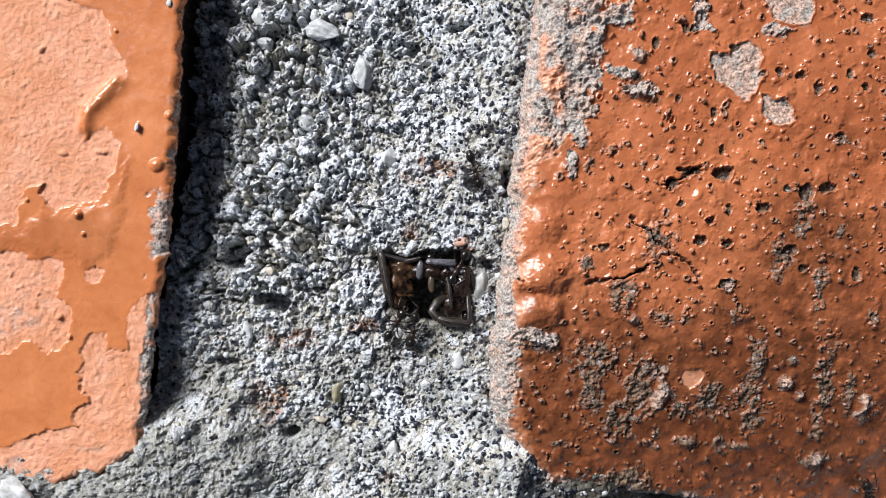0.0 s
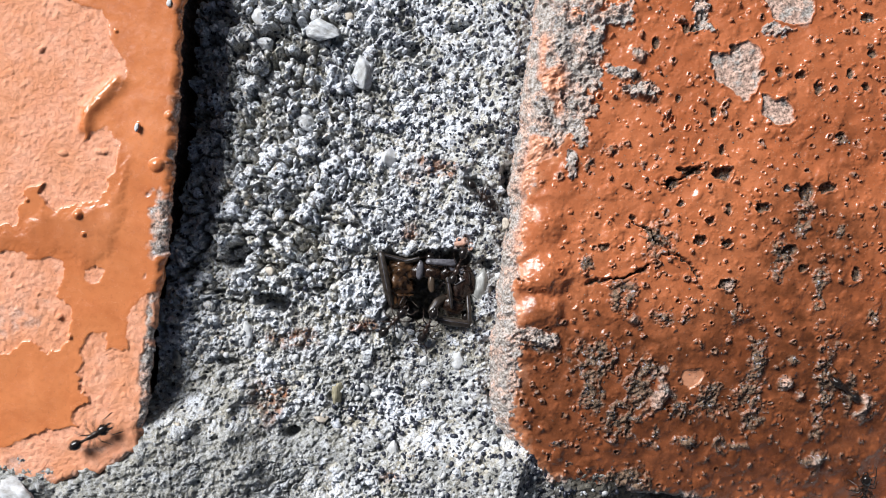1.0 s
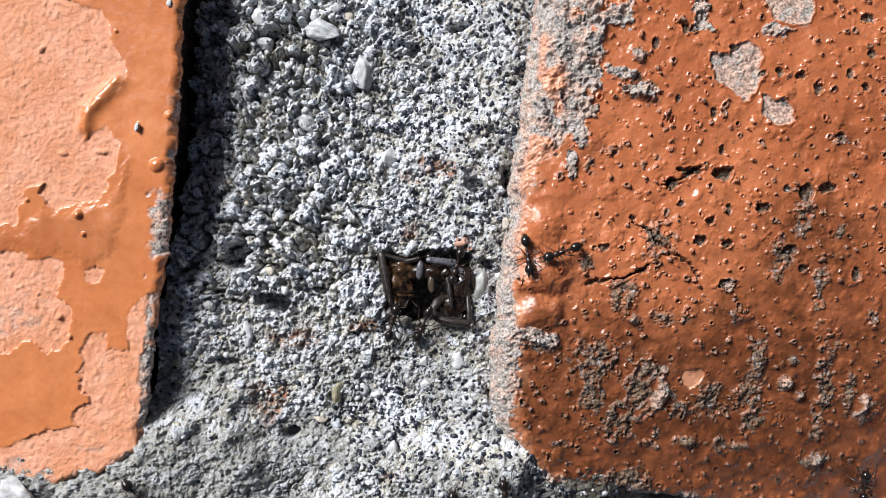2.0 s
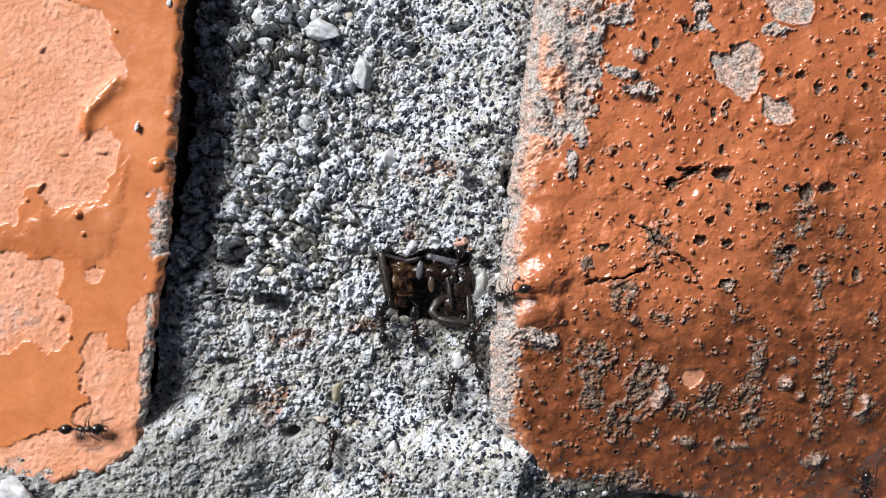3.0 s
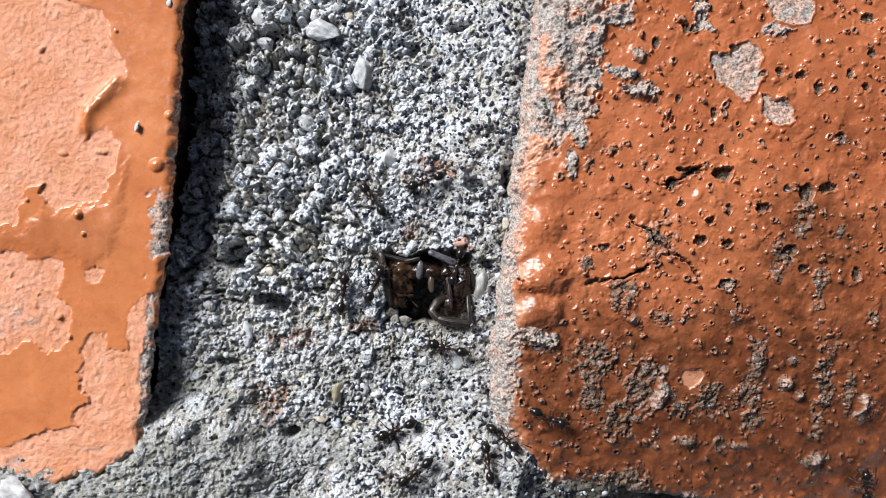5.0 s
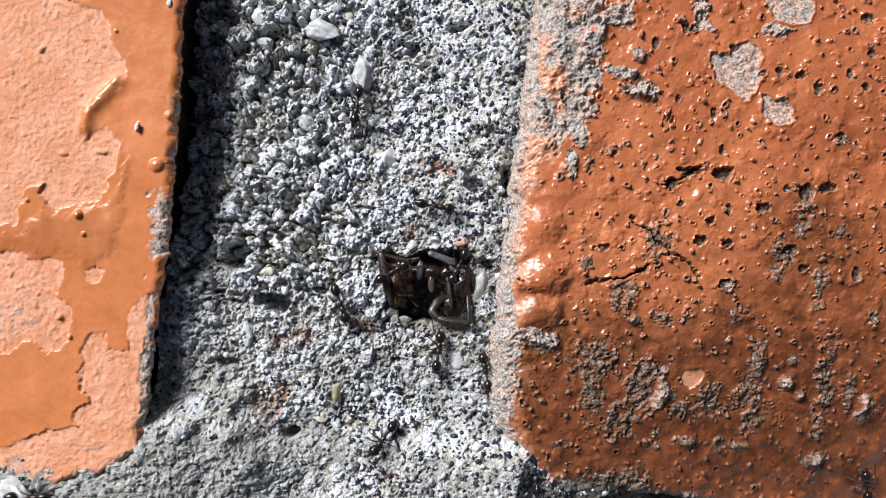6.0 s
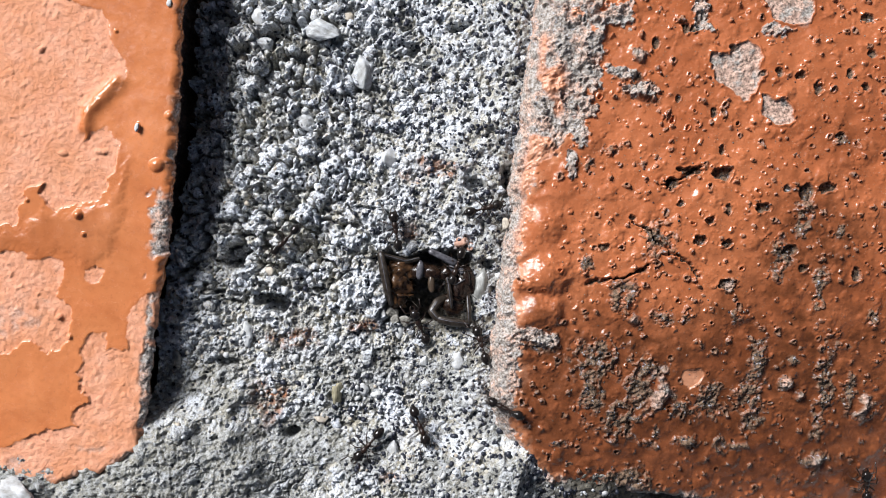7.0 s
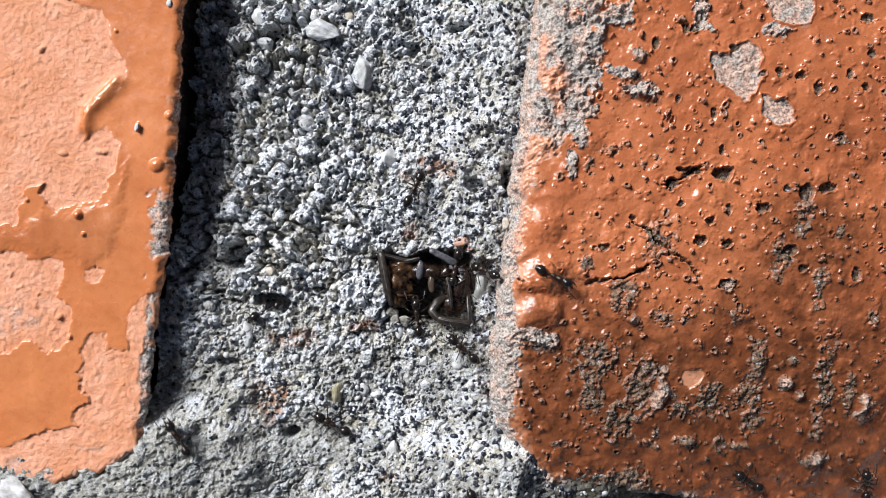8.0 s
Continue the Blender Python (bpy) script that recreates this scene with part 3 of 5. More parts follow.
RIGHT_LUMPS = [(22.92, -14.82, 0.95, 2.02, 0.7), (44.78, -16.86, 0.87, 1.25, 0.5), (36.17, -14.22, 0.85, 0.79, 0.6), (37.75, -15.61, 0.79, 0.73, 0.6), (40.49, -23.08, 1.25, 1.13, 0.5), (25.99, -20.56, 0.97, 0.66, 0.5), (19.91, 19.8, 0.69, 0.81, 0.5), (20.31, 15.88, 1.04, 0.92, 0.45), (19.49, -7.2, 0.76, 0.58, 0.5), (33.07, -11.73, 0.72, 2.4, 0.35), (13.12, -25.44, 2.38, 0.95, 0.3), (9.84, 2.36, 1.04, 1.73, 0.3)]
RIGHT_CRACKS = [
    [(15.11, -3.35), (15.92, -3.18), (17.08, -3.05), (18.46, -3.0), (19.26, -2.53), (19.96, -2.31), (20.88, -1.79)],
    [(19.45, 2.59), (20.2, 2.13), (21.18, 1.78), (21.64, 0.97), (22.23, 0.23), (23.4, -0.63), (24.21, -0.98), (25.04, -1.45), (26.12, -2.72)],
    [(22.21, 6.39), (23.36, 6.85), (24.8, 7.42), (26.52, 8.58)]]
RIGHT_GRIME = [(19.91, 19.91, 0.81, 0.92), (20.31, 16.17, 1.61, 1.38), (19.05, 17.61, 1.73, 0.69), (17.32, 9.84, 1.27, 0.92), (15.02, 8.69, 0.81, 0.81), (19.62, 8.69, 0.92, 0.58), (21.94, 0.92, 1.74, 1.74), (18.26, -4.56, 1.74, 1.39), (14.75, -1.96, 0.58, 1.16), (19.49, -7.2, 0.82, 0.7), (29.31, -3.99, 0.7, 0.82), (22.7, -6.91, 1.17, 0.82), (25.04, -6.92, 0.59, 1.06)]
RIGHT_GRIME_LOW = [(16.12, -11.62, 2.93, 2.34), (15.66, -15.25, 1.76, 2.94), (19.07, -17.77, 2.97, 2.14), (20.4, -14.68, 2.96, 1.77), (22.91, -14.7, 1.07, 2.02), (24.73, -16.59, 2.39, 1.19), (27.71, -15.99, 2.04, 2.04), (28.21, -14.76, 0.96, 0.84), (32.77, -11.73, 1.08, 3), (32.52, -15.43, 1.81, 2.05), (36.06, -14.34, 0.85, 0.85), (37.75, -15.61, 0.85, 0.73), (40.35, -14.26, 1.35, 4.28), (43.22, -14.92, 0.62, 2.47), (44.8, -16.99, 1, 1.25), (25.99, -20.56, 1.33, 0.72), (29.73, -20.83, 0.73, 1.34), (40.49, -23.08, 1.63, 1.38), (22.54, -19.73, 0.84, 1.44)]
RIGHT_GRIME_END = [(19.25, -24.92, 4.21, 1.56), (13.12, -25.58, 3.58, 1.07), (32.8, -17.96, 1.46, 1.22), (31.96, -21.2, 1.83, 0.61), (39.96, -20.04, 0.99, 0.75), (37.0, -11.76, 1.21, 0.6), (34.45, -1.1, 1.18, 1.77), (38.68, -3.43, 0.71, 3.57), (36.65, 2.94, 1.41, 1.99), (30.04, -6.93, 0.83, 0.83), (40.75, 1.79, 0.59, 0.71), (41.2, 10.99, 1.4, 0.58), (9.63, -9.92, 1.97, 0.93), (8.46, -8.63, 1.39, 0.7), (13.29, -22.79, 0.83, 0.47), (12.28, -20.52, 0.94, 0.53), (21.49, -12.86, 1.77, 1.42), (44.63, -6.98, 0.61, 0.97)]


def profile(run, radius, deep):
    """The outward and downward shift along a brick's rounded arris: run is 0 at the foot of the round, below it the side."""
    arc = radius * math.pi / 2
    turn = np.clip(run / radius, 0, math.pi / 2)
    shift = np.where(run < 0, 0.0, np.where(run > arc, radius + (run - arc), radius * (1 - np.cos(turn))))
    drop = np.where(run < 0, -radius + run, np.where(run > arc, 0.0, -radius * (1 - np.sin(turn))))
    return shift, np.maximum(drop, -deep), turn


def blisters(X, Y, size, share, seed):
    """Small uneven swellings in a share of the cells."""
    wx, wy = X + 0.16 * size * fbm(X, Y, 0.5 * size, seed + 3, 3), Y + 0.16 * size * fbm(X, Y, 0.5 * size, seed + 7, 3)
    f1, f2, own = cells(wx, wy, size, seed)
    k = np.clip(1 - (f1 / (0.18 + 0.3 * own / share)) ** 2, 0, 1)
    return np.where(own < share, k ** 1.4, 0.0) * (0.4 + 0.6 * own / share)


def left_brick():
    runs = steps((-16.0, 0, 0.4), (0, 1.26, 0.09), (1.26, 21.4, 0.095), (21.4, 200, 22))
    rows = steps((-5.0, 0, 0.3), (0, 0.9, 0.1), (0.9, 53, 0.095), (53, 66, 6))
    A, B = np.meshgrid(runs, rows)
    sx, dz, turn_a = profile(A, 0.8, 18)
    sy, ez, turn_b = profile(B, 0.6, 9)
    foot = np.interp(LEFT_EDGE[7][0] - sx, [p[0] for p in LEFT_FOOT], [p[1] for p in LEFT_FOOT])
    Y = -24.2 + sy + (foot + 24.2) * (1 - smooth(1, 9, sy))
    E = np.interp(Y, [p[1] for p in LEFT_EDGE[::-1]], [p[0] for p in LEFT_EDGE[::-1]])
    E = E + 0.13 * fbm(A * 0 + Y, A * 0, 1.1, 71, 4) + 0.06 * fbm(Y, A, 0.6, 75, 2)
    X = E - sx - 0.45 * np.clip(-A, 0, 5)
    Y = Y + 0.45 * fbm(X, X * 0, 1.6, 77, 3) * (1 - smooth(1, 6, sy))
    top = 5.0 + 0.25 * fbm(X, Y, 25, 81, 2)
    wx, wy = X + 0.30 * fbm(X, Y, 1.4, 83, 5, 0.6), Y + 0.30 * fbm(X, Y, 1.4, 87, 5, 0.6)
    bare = np.zeros(X.shape)
    gap = np.full(X.shape, -9.0)
    for outline in LEFT_BARE:
        gap = np.maximum(gap, inside(wx, wy, outline))
    bare = smooth(-0.03, 0.06, gap)
    film_or_shade = 0.15 * (1 - bare) + 0.02 * np.exp(-((gap + 0.3) / 0.3) ** 2) * (1 - bare)
    wob = 0.3 * fbm(X, Y, 1.2, 91, 3)
    stone = spread(X, Y, LEFT_STONE, 2.2 * wob)
    stone = np.maximum(stone * smooth(-0.6, 0.2, A) * (0.4 + 0.6 * smooth(4.5, 2.5, sx)), 0.25 * smooth(0.0, -0.5, A + 0.5 * wob))
    h = film_or_shade + bare * (0.03 * fbm(X, Y, 2.2, 95, 2) + 0.04 * fbm(X, Y, 0.42, 97, 3) + 0.10 * blisters(X, Y, 0.8, 0.25, 98)) + (1 - bare) * 0.10 * fbm(X, Y, 5, 99, 2)
    h = h + stone * (0.16 * fbm(X, Y, 0.7, 101, 3) - 0.12)
    for px, py, rx, ry, high in LEFT_LUMPS:
        h = h + high * np.clip(1 - (np.hypot((X - px) / rx, (Y - py) / ry) + 0.5 * wob) ** 2, 0, 1) ** 0.7
    drip = along(X + 0.2 * wob, Y, [(-32.7, 16.8), (-34.4, 15.1), (-35.5, 14.0), (-36.0, 12.2)])
    h = h + 0.50 * np.exp(-(drip / 0.75) ** 2)
    bare = bare * (1 - np.exp(-(drip / 0.8) ** 4))
    dots = blisters(X, Y, 1.9, 0.10, 103) * smooth(-6, -12, Y)
    h = h + 0.14 * dots
    nx = np.where(A < 1.26, np.cos(turn_a), 0)
    ny = -np.where(B < 0.95, np.cos(turn_b), 0)
    nz = np.sin(turn_a) * np.sin(turn_b)
    edge_grit = 0.20 * fbm(Y * 1.0, A, 0.9, 107, 4) * smooth(1.9, 1.0, A)
    X = X + nx * (h * 0.6 + edge_grit)
    Y = Y + ny * (h * 0.6)
    Z = np.maximum(top + dz + ez + nz * h, -11)
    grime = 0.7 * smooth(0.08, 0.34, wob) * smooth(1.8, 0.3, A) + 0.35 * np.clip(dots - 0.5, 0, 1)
    # Below the arris the slot's shade is painted on with the grime colour.
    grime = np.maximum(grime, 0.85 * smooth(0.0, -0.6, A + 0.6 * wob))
    thick = smooth(-0.2, 1.2, inside(wx, wy, LEFT_POOL)) * (1 - bare)
    film_or_shade = 0.22 * thick + 0.10 * smooth(0, 0.5, wob)
    Z = Z + 0.15 * thick
    return sheet("brick", X[:, ::-1], Y[:, ::-1], Z[:, ::-1], LEFT_COAT, {n: v[:, ::-1] for n, v in {"bare": bare, "sand": np.clip(stone, 0, 1), "grime": np.clip(grime, 0, 1), "film_or_shade": film_or_shade}.items()})


def right_brick():
    runs = steps((-5.0, 0, 0.2), (0, 4.1, 0.1), (4.1, 48, 0.092), (48, 200, 20))
    rows = steps((-5.0, 0, 0.3), (0, 2.4, 0.1), (2.4, 55, 0.088), (55, 66, 6))
    A, B = np.meshgrid(runs, rows)
    sx, dz, turn_a = profile(A, 2.6, 9)
    sy, ez, turn_b = profile(B, 1.5, 9)
    Y = -25.7 + sy
    E = np.interp(Y, [p[1] for p in RIGHT_EDGE[::-1]], [p[0] for p in RIGHT_EDGE[::-1]]) + 0.25 * fbm(Y, A * 0, 3.0, 111, 3)
    X = E + sx
    Y = Y + (0.5 * fbm(X, X * 0, 4.0, 113, 3) - 0.14 * np.clip(X - 12, 0, 60)) * (1 - smooth(1, 9, sy))
    U = E + A
    top = crown(X, Y)
    wob = 0.3 * fbm(U, Y, 1.2, 121, 4)
    jag = fbm(U, Y, 0.5, 125, 3)
    h = 0.22 * fbm(X, Y, 7, 115, 3) + 0.05 * fbm(X, Y, 1.6, 119, 2)
    b1, b2, b3 = blisters(U, Y, 1.9, 0.42, 123), blisters(U, Y, 0.95, 0.30, 127), blisters(U, Y, 3.2, 0.35, 131)
    h = h + 0.18 * b1 + 0.07 * b2 + 0.26 * b3 + 0.07 * blisters(U, Y, 0.6, 0.22, 135) + 0.05 * blisters(U, Y, 0.42, 0.30, 136) + 0.10 * fbm(X, Y, 2.6, 117, 3)
    grime = np.zeros(X.shape)
    for places in (RIGHT_GRIME, RIGHT_GRIME_LOW, RIGHT_GRIME_END):
        grime = np.maximum(grime, spread(X, Y, places, 2.4 * wob))
    # Thin grime round the clusters, plus the lower right's weaker light painted as brown.
    film_or_shade = np.zeros(X.shape)
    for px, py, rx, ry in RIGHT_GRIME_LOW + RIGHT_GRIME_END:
        film_or_shade = film_or_shade + 0.42 * np.exp(-((X - px) ** 2 + (Y - py) ** 2) / (2.2 + rx + ry) ** 2)
    for px, py, rx, ry in RIGHT_DIMMING:
        film_or_shade = film_or_shade + 0.75 * np.exp(-((X - px) / rx) ** 2 - ((Y - py) / ry) ** 2)
    film_or_shade = np.clip(film_or_shade * (0.8 + 1.2 * wob) + 0.12 * jag, 0, 0.92)
    nub = blisters(U, Y, 0.72, 0.20, 155)
    h = h + 0.20 * nub ** 0.7
    grime = np.maximum(grime, 0.7 * smooth(0.05, 0.25, nub) * smooth(0.1, -0.1, jag))
    l1, l2, own = cells(X + 0.1 * wob, Y, 0.62, 133)
    lumps = smooth(0.02, 0.4, l2 - l1) * own
    grime = grime * smooth(0.18, 0.46, 0.5 + wob + 0.3 * (own - 0.5))
    for px, py, rx, ry, high in RIGHT_LUMPS:
        h = h + high * np.clip(1 - (np.hypot((X - px) / rx, (Y - py) / ry) + 0.6 * wob) ** 2, 0, 1)
    for px, py, rx, ry, high in GLOSSY_LUMPS:
        k = np.clip(1 - np.hypot((X - px) / rx, (Y - py) / ry) ** 2 + 0.5 * wob, 0, 1)
        facet = 0.30 + 0.40 * (X - px + 0.9) - 0.345 * (Y - py - 1.1) + 0.10 * wob
        h = h * (1 - 0.6 * smooth(0, 0.7, k)) + np.where(k > 0, -np.log(np.exp(-9 * high * k ** 1.3) + np.exp(-9 * np.clip(facet, -1, 3))) / 9, 0.0) * smooth(0.0, 0.7, k)
        grime = grime * (1 - smooth(0, 0.3, k))
    c1, c2, c3 = cells(X + 0.25 * wob, Y + 0.25 * fbm(X, Y, 0.9, 139, 2), 1.55, 137)
    c1 = c1 + 0.05 * jag
    crater = (c3 > 0.84) * np.exp(-((c1 - 0.17) / 0.07) ** 2)
    mouth = (c3 > 0.84) * (1 - smooth(0.06, 0.15, c1))
    h = h + 0.13 * crater - 0.28 * mouth
    d1, d2, d3 = cells(X + 0.2 * wob, Y + 0.2 * fbm(X, Y, 0.6, 159, 2), 1.02, 161)
    wide = 0.08 + 1.1 * (d3 - 0.88)
    h = h + (d3 > 0.88) * (0.13 * np.exp(-((d1 + 0.08 * jag - wide) / 0.07) ** 2) - 0.20 * (1 - smooth(0.3 * wide, 0.9 * wide, d1)))
    grime = np.maximum(grime, 0.75 * (d3 > 0.94) * (1 - smooth(0.06, 0.2, d1 + 0.3 * wob)))
    grime = np.maximum(grime, 0.75 * (c3 > 0.88) * (1 - smooth(0.08, 0.26, c1 + 0.3 * wob)))
    crust = fbm(X, Y, 0.6, 143, 4, 0.62)
    h = h + smooth(0.1, 0.5, grime) * (0.08 + 0.05 * lumps + 0.22 * crust)
    stone = np.zeros(X.shape)
    for outline in RIGHT_STONE:
        k = inside(X + 0.5 * wob + 0.12 * jag, Y + 0.4 * wob - 0.12 * jag, outline)
        bare_k = smooth(-0.03, 0.08, k)
        h = h * (1 - 0.8 * bare_k) - 0.22 * bare_k + 0.12 * np.exp(-((k + 0.12) / 0.14) ** 2)
        stone = np.maximum(stone, bare_k)
    h = h + stone * 0.10 * fbm(X, Y, 0.6, 141, 3)
    stone = np.maximum(stone, 0.65 * spread(X, Y, RIGHT_CRUST, 2.0 * wob + 0.2 * jag))
    scab = smooth(0.15, 0.35, spread(X, Y, RIGHT_SCAB, 1.8 * wob + 0.25 * jag))
    h = h + scab * (0.16 + 0.22 * crust + 0.12 * fbm(X, Y, 1.6, 144, 2))
    flake = smooth(-0.03, 0.08, inside(X + 0.5 * wob, Y + 0.4 * wob, RIGHT_BARE))
    h = h * (1 - 0.7 * flake) - 0.2 * flake
    hole = np.zeros(X.shape)
    for px, py, rx, ry, deep in RIGHT_PITS + RIGHT_PITS_SMALL:
        d = np.hypot((X - px) / rx, (Y - py) / ry) + 0.9 * wob + 0.22 * jag
        k = 1 - smooth(0.85, 1.0, d)
        h = h - deep * k * (0.8 + 0.4 * own) + 0.10 * np.exp(-((d - 1.15) / 0.15) ** 2) * (0.5 + jag)
        hole = np.maximum(hole, k)
    for line in RIGHT_CRACKS:
        d = along(X + 0.5 * wob + 0.12 * jag, Y + 0.8 * wob + 0.2 * jag, line)
        k = 1 - smooth(0.05, 0.15 + 0.40 * smooth(-0.2, 0.5, wob * 3), d)
        h = h - 0.7 * k + 0.08 * np.exp(-((d - 0.3) / 0.2) ** 2)
        hole = np.maximum(hole, k)
    grime = np.maximum(grime, hole)
    limit = np.interp(Y, [r[0] for r in FLANK], [r[1] for r in FLANK])
    short = A - limit + 1.5 * wob + 0.35 * jag
    flank = np.maximum(smooth(0.30, -0.15, short), smooth(1.9, 1.2, B + 2.0 * wob))
    h = h + flank * (0.16 * fbm(A, Y, 0.7, 145, 3) + 0.08 * fbm(A, Y, 0.25, 147, 2))
    remnant = flank * smooth(0.10, 0.35, fbm(U, Y, 2.4, 151, 3) * 0.5 + 0.16 * smooth(-3.5, -0.5, short)) * smooth(1.6, 3.0, A) * smooth(-4, 0, Y)
    flank = flank * (1 - 0.85 * remnant)
    h = h + flank * (0.20 * fbm(U, Y, 1.1, 153, 3) - 0.12)
    bare = np.maximum(0.8 * smooth(1.5, 0.0, short + 1.2 * wob) * (1 - flank), remnant)
    nx = -np.cos(turn_a)
    ny = -np.cos(turn_b)
    nz = np.sin(turn_a) * np.sin(turn_b)
    X = X + nx * h * 0.7
    Y = Y + ny * h * 0.7
    Z = np.maximum(top + dz + ez + nz * h, -16)
    return sheet("brick", X, Y, Z, RIGHT_COAT, {"bare": np.maximum(bare * 0.75, flake), "stone": np.clip(stone, 0, 1), "sand": np.clip(np.maximum(flank, scab), 0, 1), "grime": np.clip(grime, 0, 1), "film_or_shade": film_or_shade})


BRICK_LEFT = tagged(left_brick(), "brick with peeling glossy orange paint over pale salmon")
BRICK_RIGHT = tagged(right_brick(), "brick with blistered pitted glossy orange paint and grime")
for b in (BRICK_LEFT, BRICK_RIGHT):
    b.parent = PAVEMENT

from mathutils.bvhtree import BVHTree


TREES = [BVHTree.FromObject(o, bpy.context.evaluated_depsgraph_get()) for o in (PAVEMENT, BRICK_LEFT, BRICK_RIGHT)]


def height(x, y):
    """The height in millimetres of the surface at a place in the plan."""
    best = -9.0
    for tree in TREES:
        hit = tree.ray_cast(Vector((x * MM, y * MM, 0.05)), Vector((0, 0, -1)))
        if hit[0] is not None:
            best = max(best, hit[0].z / MM)
    return best


# ---- grit and pebbles bedded in the mortar ----
def pebble_mesh(name, material, seed, flat=0.7, detail=2, rough=0.22, facets=7, cut_at=0.76):
    bm = bmesh.new()
    bmesh.ops.create_icosphere(bm, subdivisions=detail, radius=1.0)
    pick = rnd(seed)
    cuts = [Vector(pick.normal(size=3)).normalized() for _ in range(facets)]
    for v in bm.verts:
        n = noise.noise(v.co * 0.9 + Vector((seed * 3.1, 0, 0))) + 0.5 * noise.noise(v.co * 2.3 + Vector((0, seed * 1.7, 0)))
        v.co = v.co * (1 + rough * n)
        for cut in cuts:
            over = v.co.dot(cut) - cut_at
            if over > 0:
                v.co -= cut * over
        v.co = v.co * (1 + 0.12 * rough / 0.22 * noise.noise(v.co * 5.0 + Vector((0, 0, seed))))
        v.co.z *= flat
        v.co *= MM
    mesh = bpy.data.meshes.new(name)
    bm.to_mesh(mesh)
    bm.free()
    for face in mesh.polygons:
        face.use_smooth = True
    mesh.materials.append(material)
    return mesh


def lay(mesh, name, x, y, rx, ry, turn, sunk, parent, z=None):
    ob = new(name, mesh)
    r = (rx + ry) / 2
    ob.matrix_world = pose(x * MM, y * MM, ((height(x, y) if z is None else z) + r * (0.6 - sunk)) * MM, 0, 0, turn) @ Matrix.Diagonal((rx, ry, r, 1))
    ob.parent = parent
    return ob


def heap(name, material, places, seed, parent, label, detail=1, stained=False):
    """Many grains in one mesh: places of (x, y, z, radius)."""
    bm = bmesh.new()
    bmesh.ops.create_icosphere(bm, subdivisions=detail, radius=1.0)
    bm.verts.ensure_lookup_table()
    ball = np.array([v.co for v in bm.verts])
    faces = np.array([[v.index for v in f.verts] for f in bm.faces])
    bm.free()
    r = rnd(seed)
    n = len(places)
    size = places[:, 3][:, None, None] * (1 + 0.25 * r.uniform(-1, 1, (n, 1, 3))) * np.array([1, 1, 0.75])
    lump = 1 + 0.22 * r.uniform(-1, 1, (n, len(ball), 1))
    a = r.uniform(0, 6.28, n)
    cuts = r.normal(size=(n, 7, 3))
    cuts /= np.linalg.norm(cuts, axis=2, keepdims=True)
    co = np.repeat(ball[None], n, 0)
    for k in range(7):
        over = np.einsum("nij,nj->ni", co, cuts[:, k]) - r.uniform(0.45, 0.8, (n, 1))
        co = co - np.clip(over, 0, None)[..., None] * cuts[:, k][:, None, :]
    co = co * (1 + 0.5 * (lump - 1)) * size * 1.15
    co = np.stack([co[..., 0] * np.cos(a)[:, None] - co[..., 1] * np.sin(a)[:, None], co[..., 0] * np.sin(a)[:, None] + co[..., 1] * np.cos(a)[:, None], co[..., 2]], -1)
    co = (co + places[:, None, :3]) * MM
    tris = (faces[None] + (np.arange(n) * len(ball))[:, None, None]).reshape(-1, 3)
    mesh = bpy.data.meshes.new(name)
    mesh.from_pydata(co.reshape(-1, 3).tolist(), [], tris.tolist())
    mesh.polygons.foreach_set("use_smooth", np.ones(len(tris), bool))
    mesh.materials.append(material)
    if stained:
        x, y = places[:, 0], places[:, 1]
        for key, values in zip(("pale", "rust", "dirt_shade", "tone"), (*stains(x, y, 0.25 * fbm(x, y, 1.5, 61, 3)), r.uniform(0.25, 0.8, n))):
            mesh.attributes.new(key, "FLOAT", "POINT").data.foreach_set("value", np.repeat(np.clip(values, 0, 1), len(ball)).astype(np.float32))
    ob = new(name, mesh)
    ob.parent = parent
    return tagged(ob, label, "", "", "stuff")


def scatter(count, seed, lo, hi, keep):
    """Random places in the joint: rows of x, y, z, radius."""
    r = rnd(seed)
    many = 16 * count
    x, y = r.uniform(-46, 46, many), r.uniform(-27, 27, many)
    shown = np.where(x < -31, y < np.interp(x, [p[0] for p in LEFT_FOOT], [p[1] for p in LEFT_FOOT]) + 0.3, (x < 11) | (y < -23.6 - 0.14 * x))
    kept = np.flatnonzero(shown & (r.uniform(size=many) < keep(x, y)))[:count]
    size = lo + (hi - lo) * r.uniform(size=many) ** 2.2
    lift = r.uniform(-0.75, 0.15, many)
    out = []
    for i in kept:
        z = TREES[0].ray_cast(Vector((x[i] * MM, y[i] * MM, 0.05)), Vector((0, 0, -1)))[0].z / MM
        out.append((x[i], y[i], z + size[i] * lift[i], size[i]))
    return np.array(out)


def in_hollow(x, y):
    return (np.abs((x + 1.9) / 5.2) < 0.95) & (np.abs((y + 4.3) / 4.1) < 0.95)


def dark_keep(x, y):
    return np.where(in_hollow(x, y), 0.0, (1 - 0.85 * smear_of(x, y)) * (0.13 + 0.87 * smooth(-16, 0, x + 6 * smooth(-8, -16, y))))


def pale_keep(x, y):
    return np.where(in_hollow(x, y), 0.0, (1 - 0.95 * smear_of(x, y)) * (0.35 + 0.6 * smooth(-2, -10, y)))


def crumb_keep(x, y):
    return np.where(in_hollow(x, y), 0.0, (1 - 0.97 * smear_of(x, y)) * (0.15 + 0.85 * smooth(0, -9, x) * smooth(-13, -4, y)))


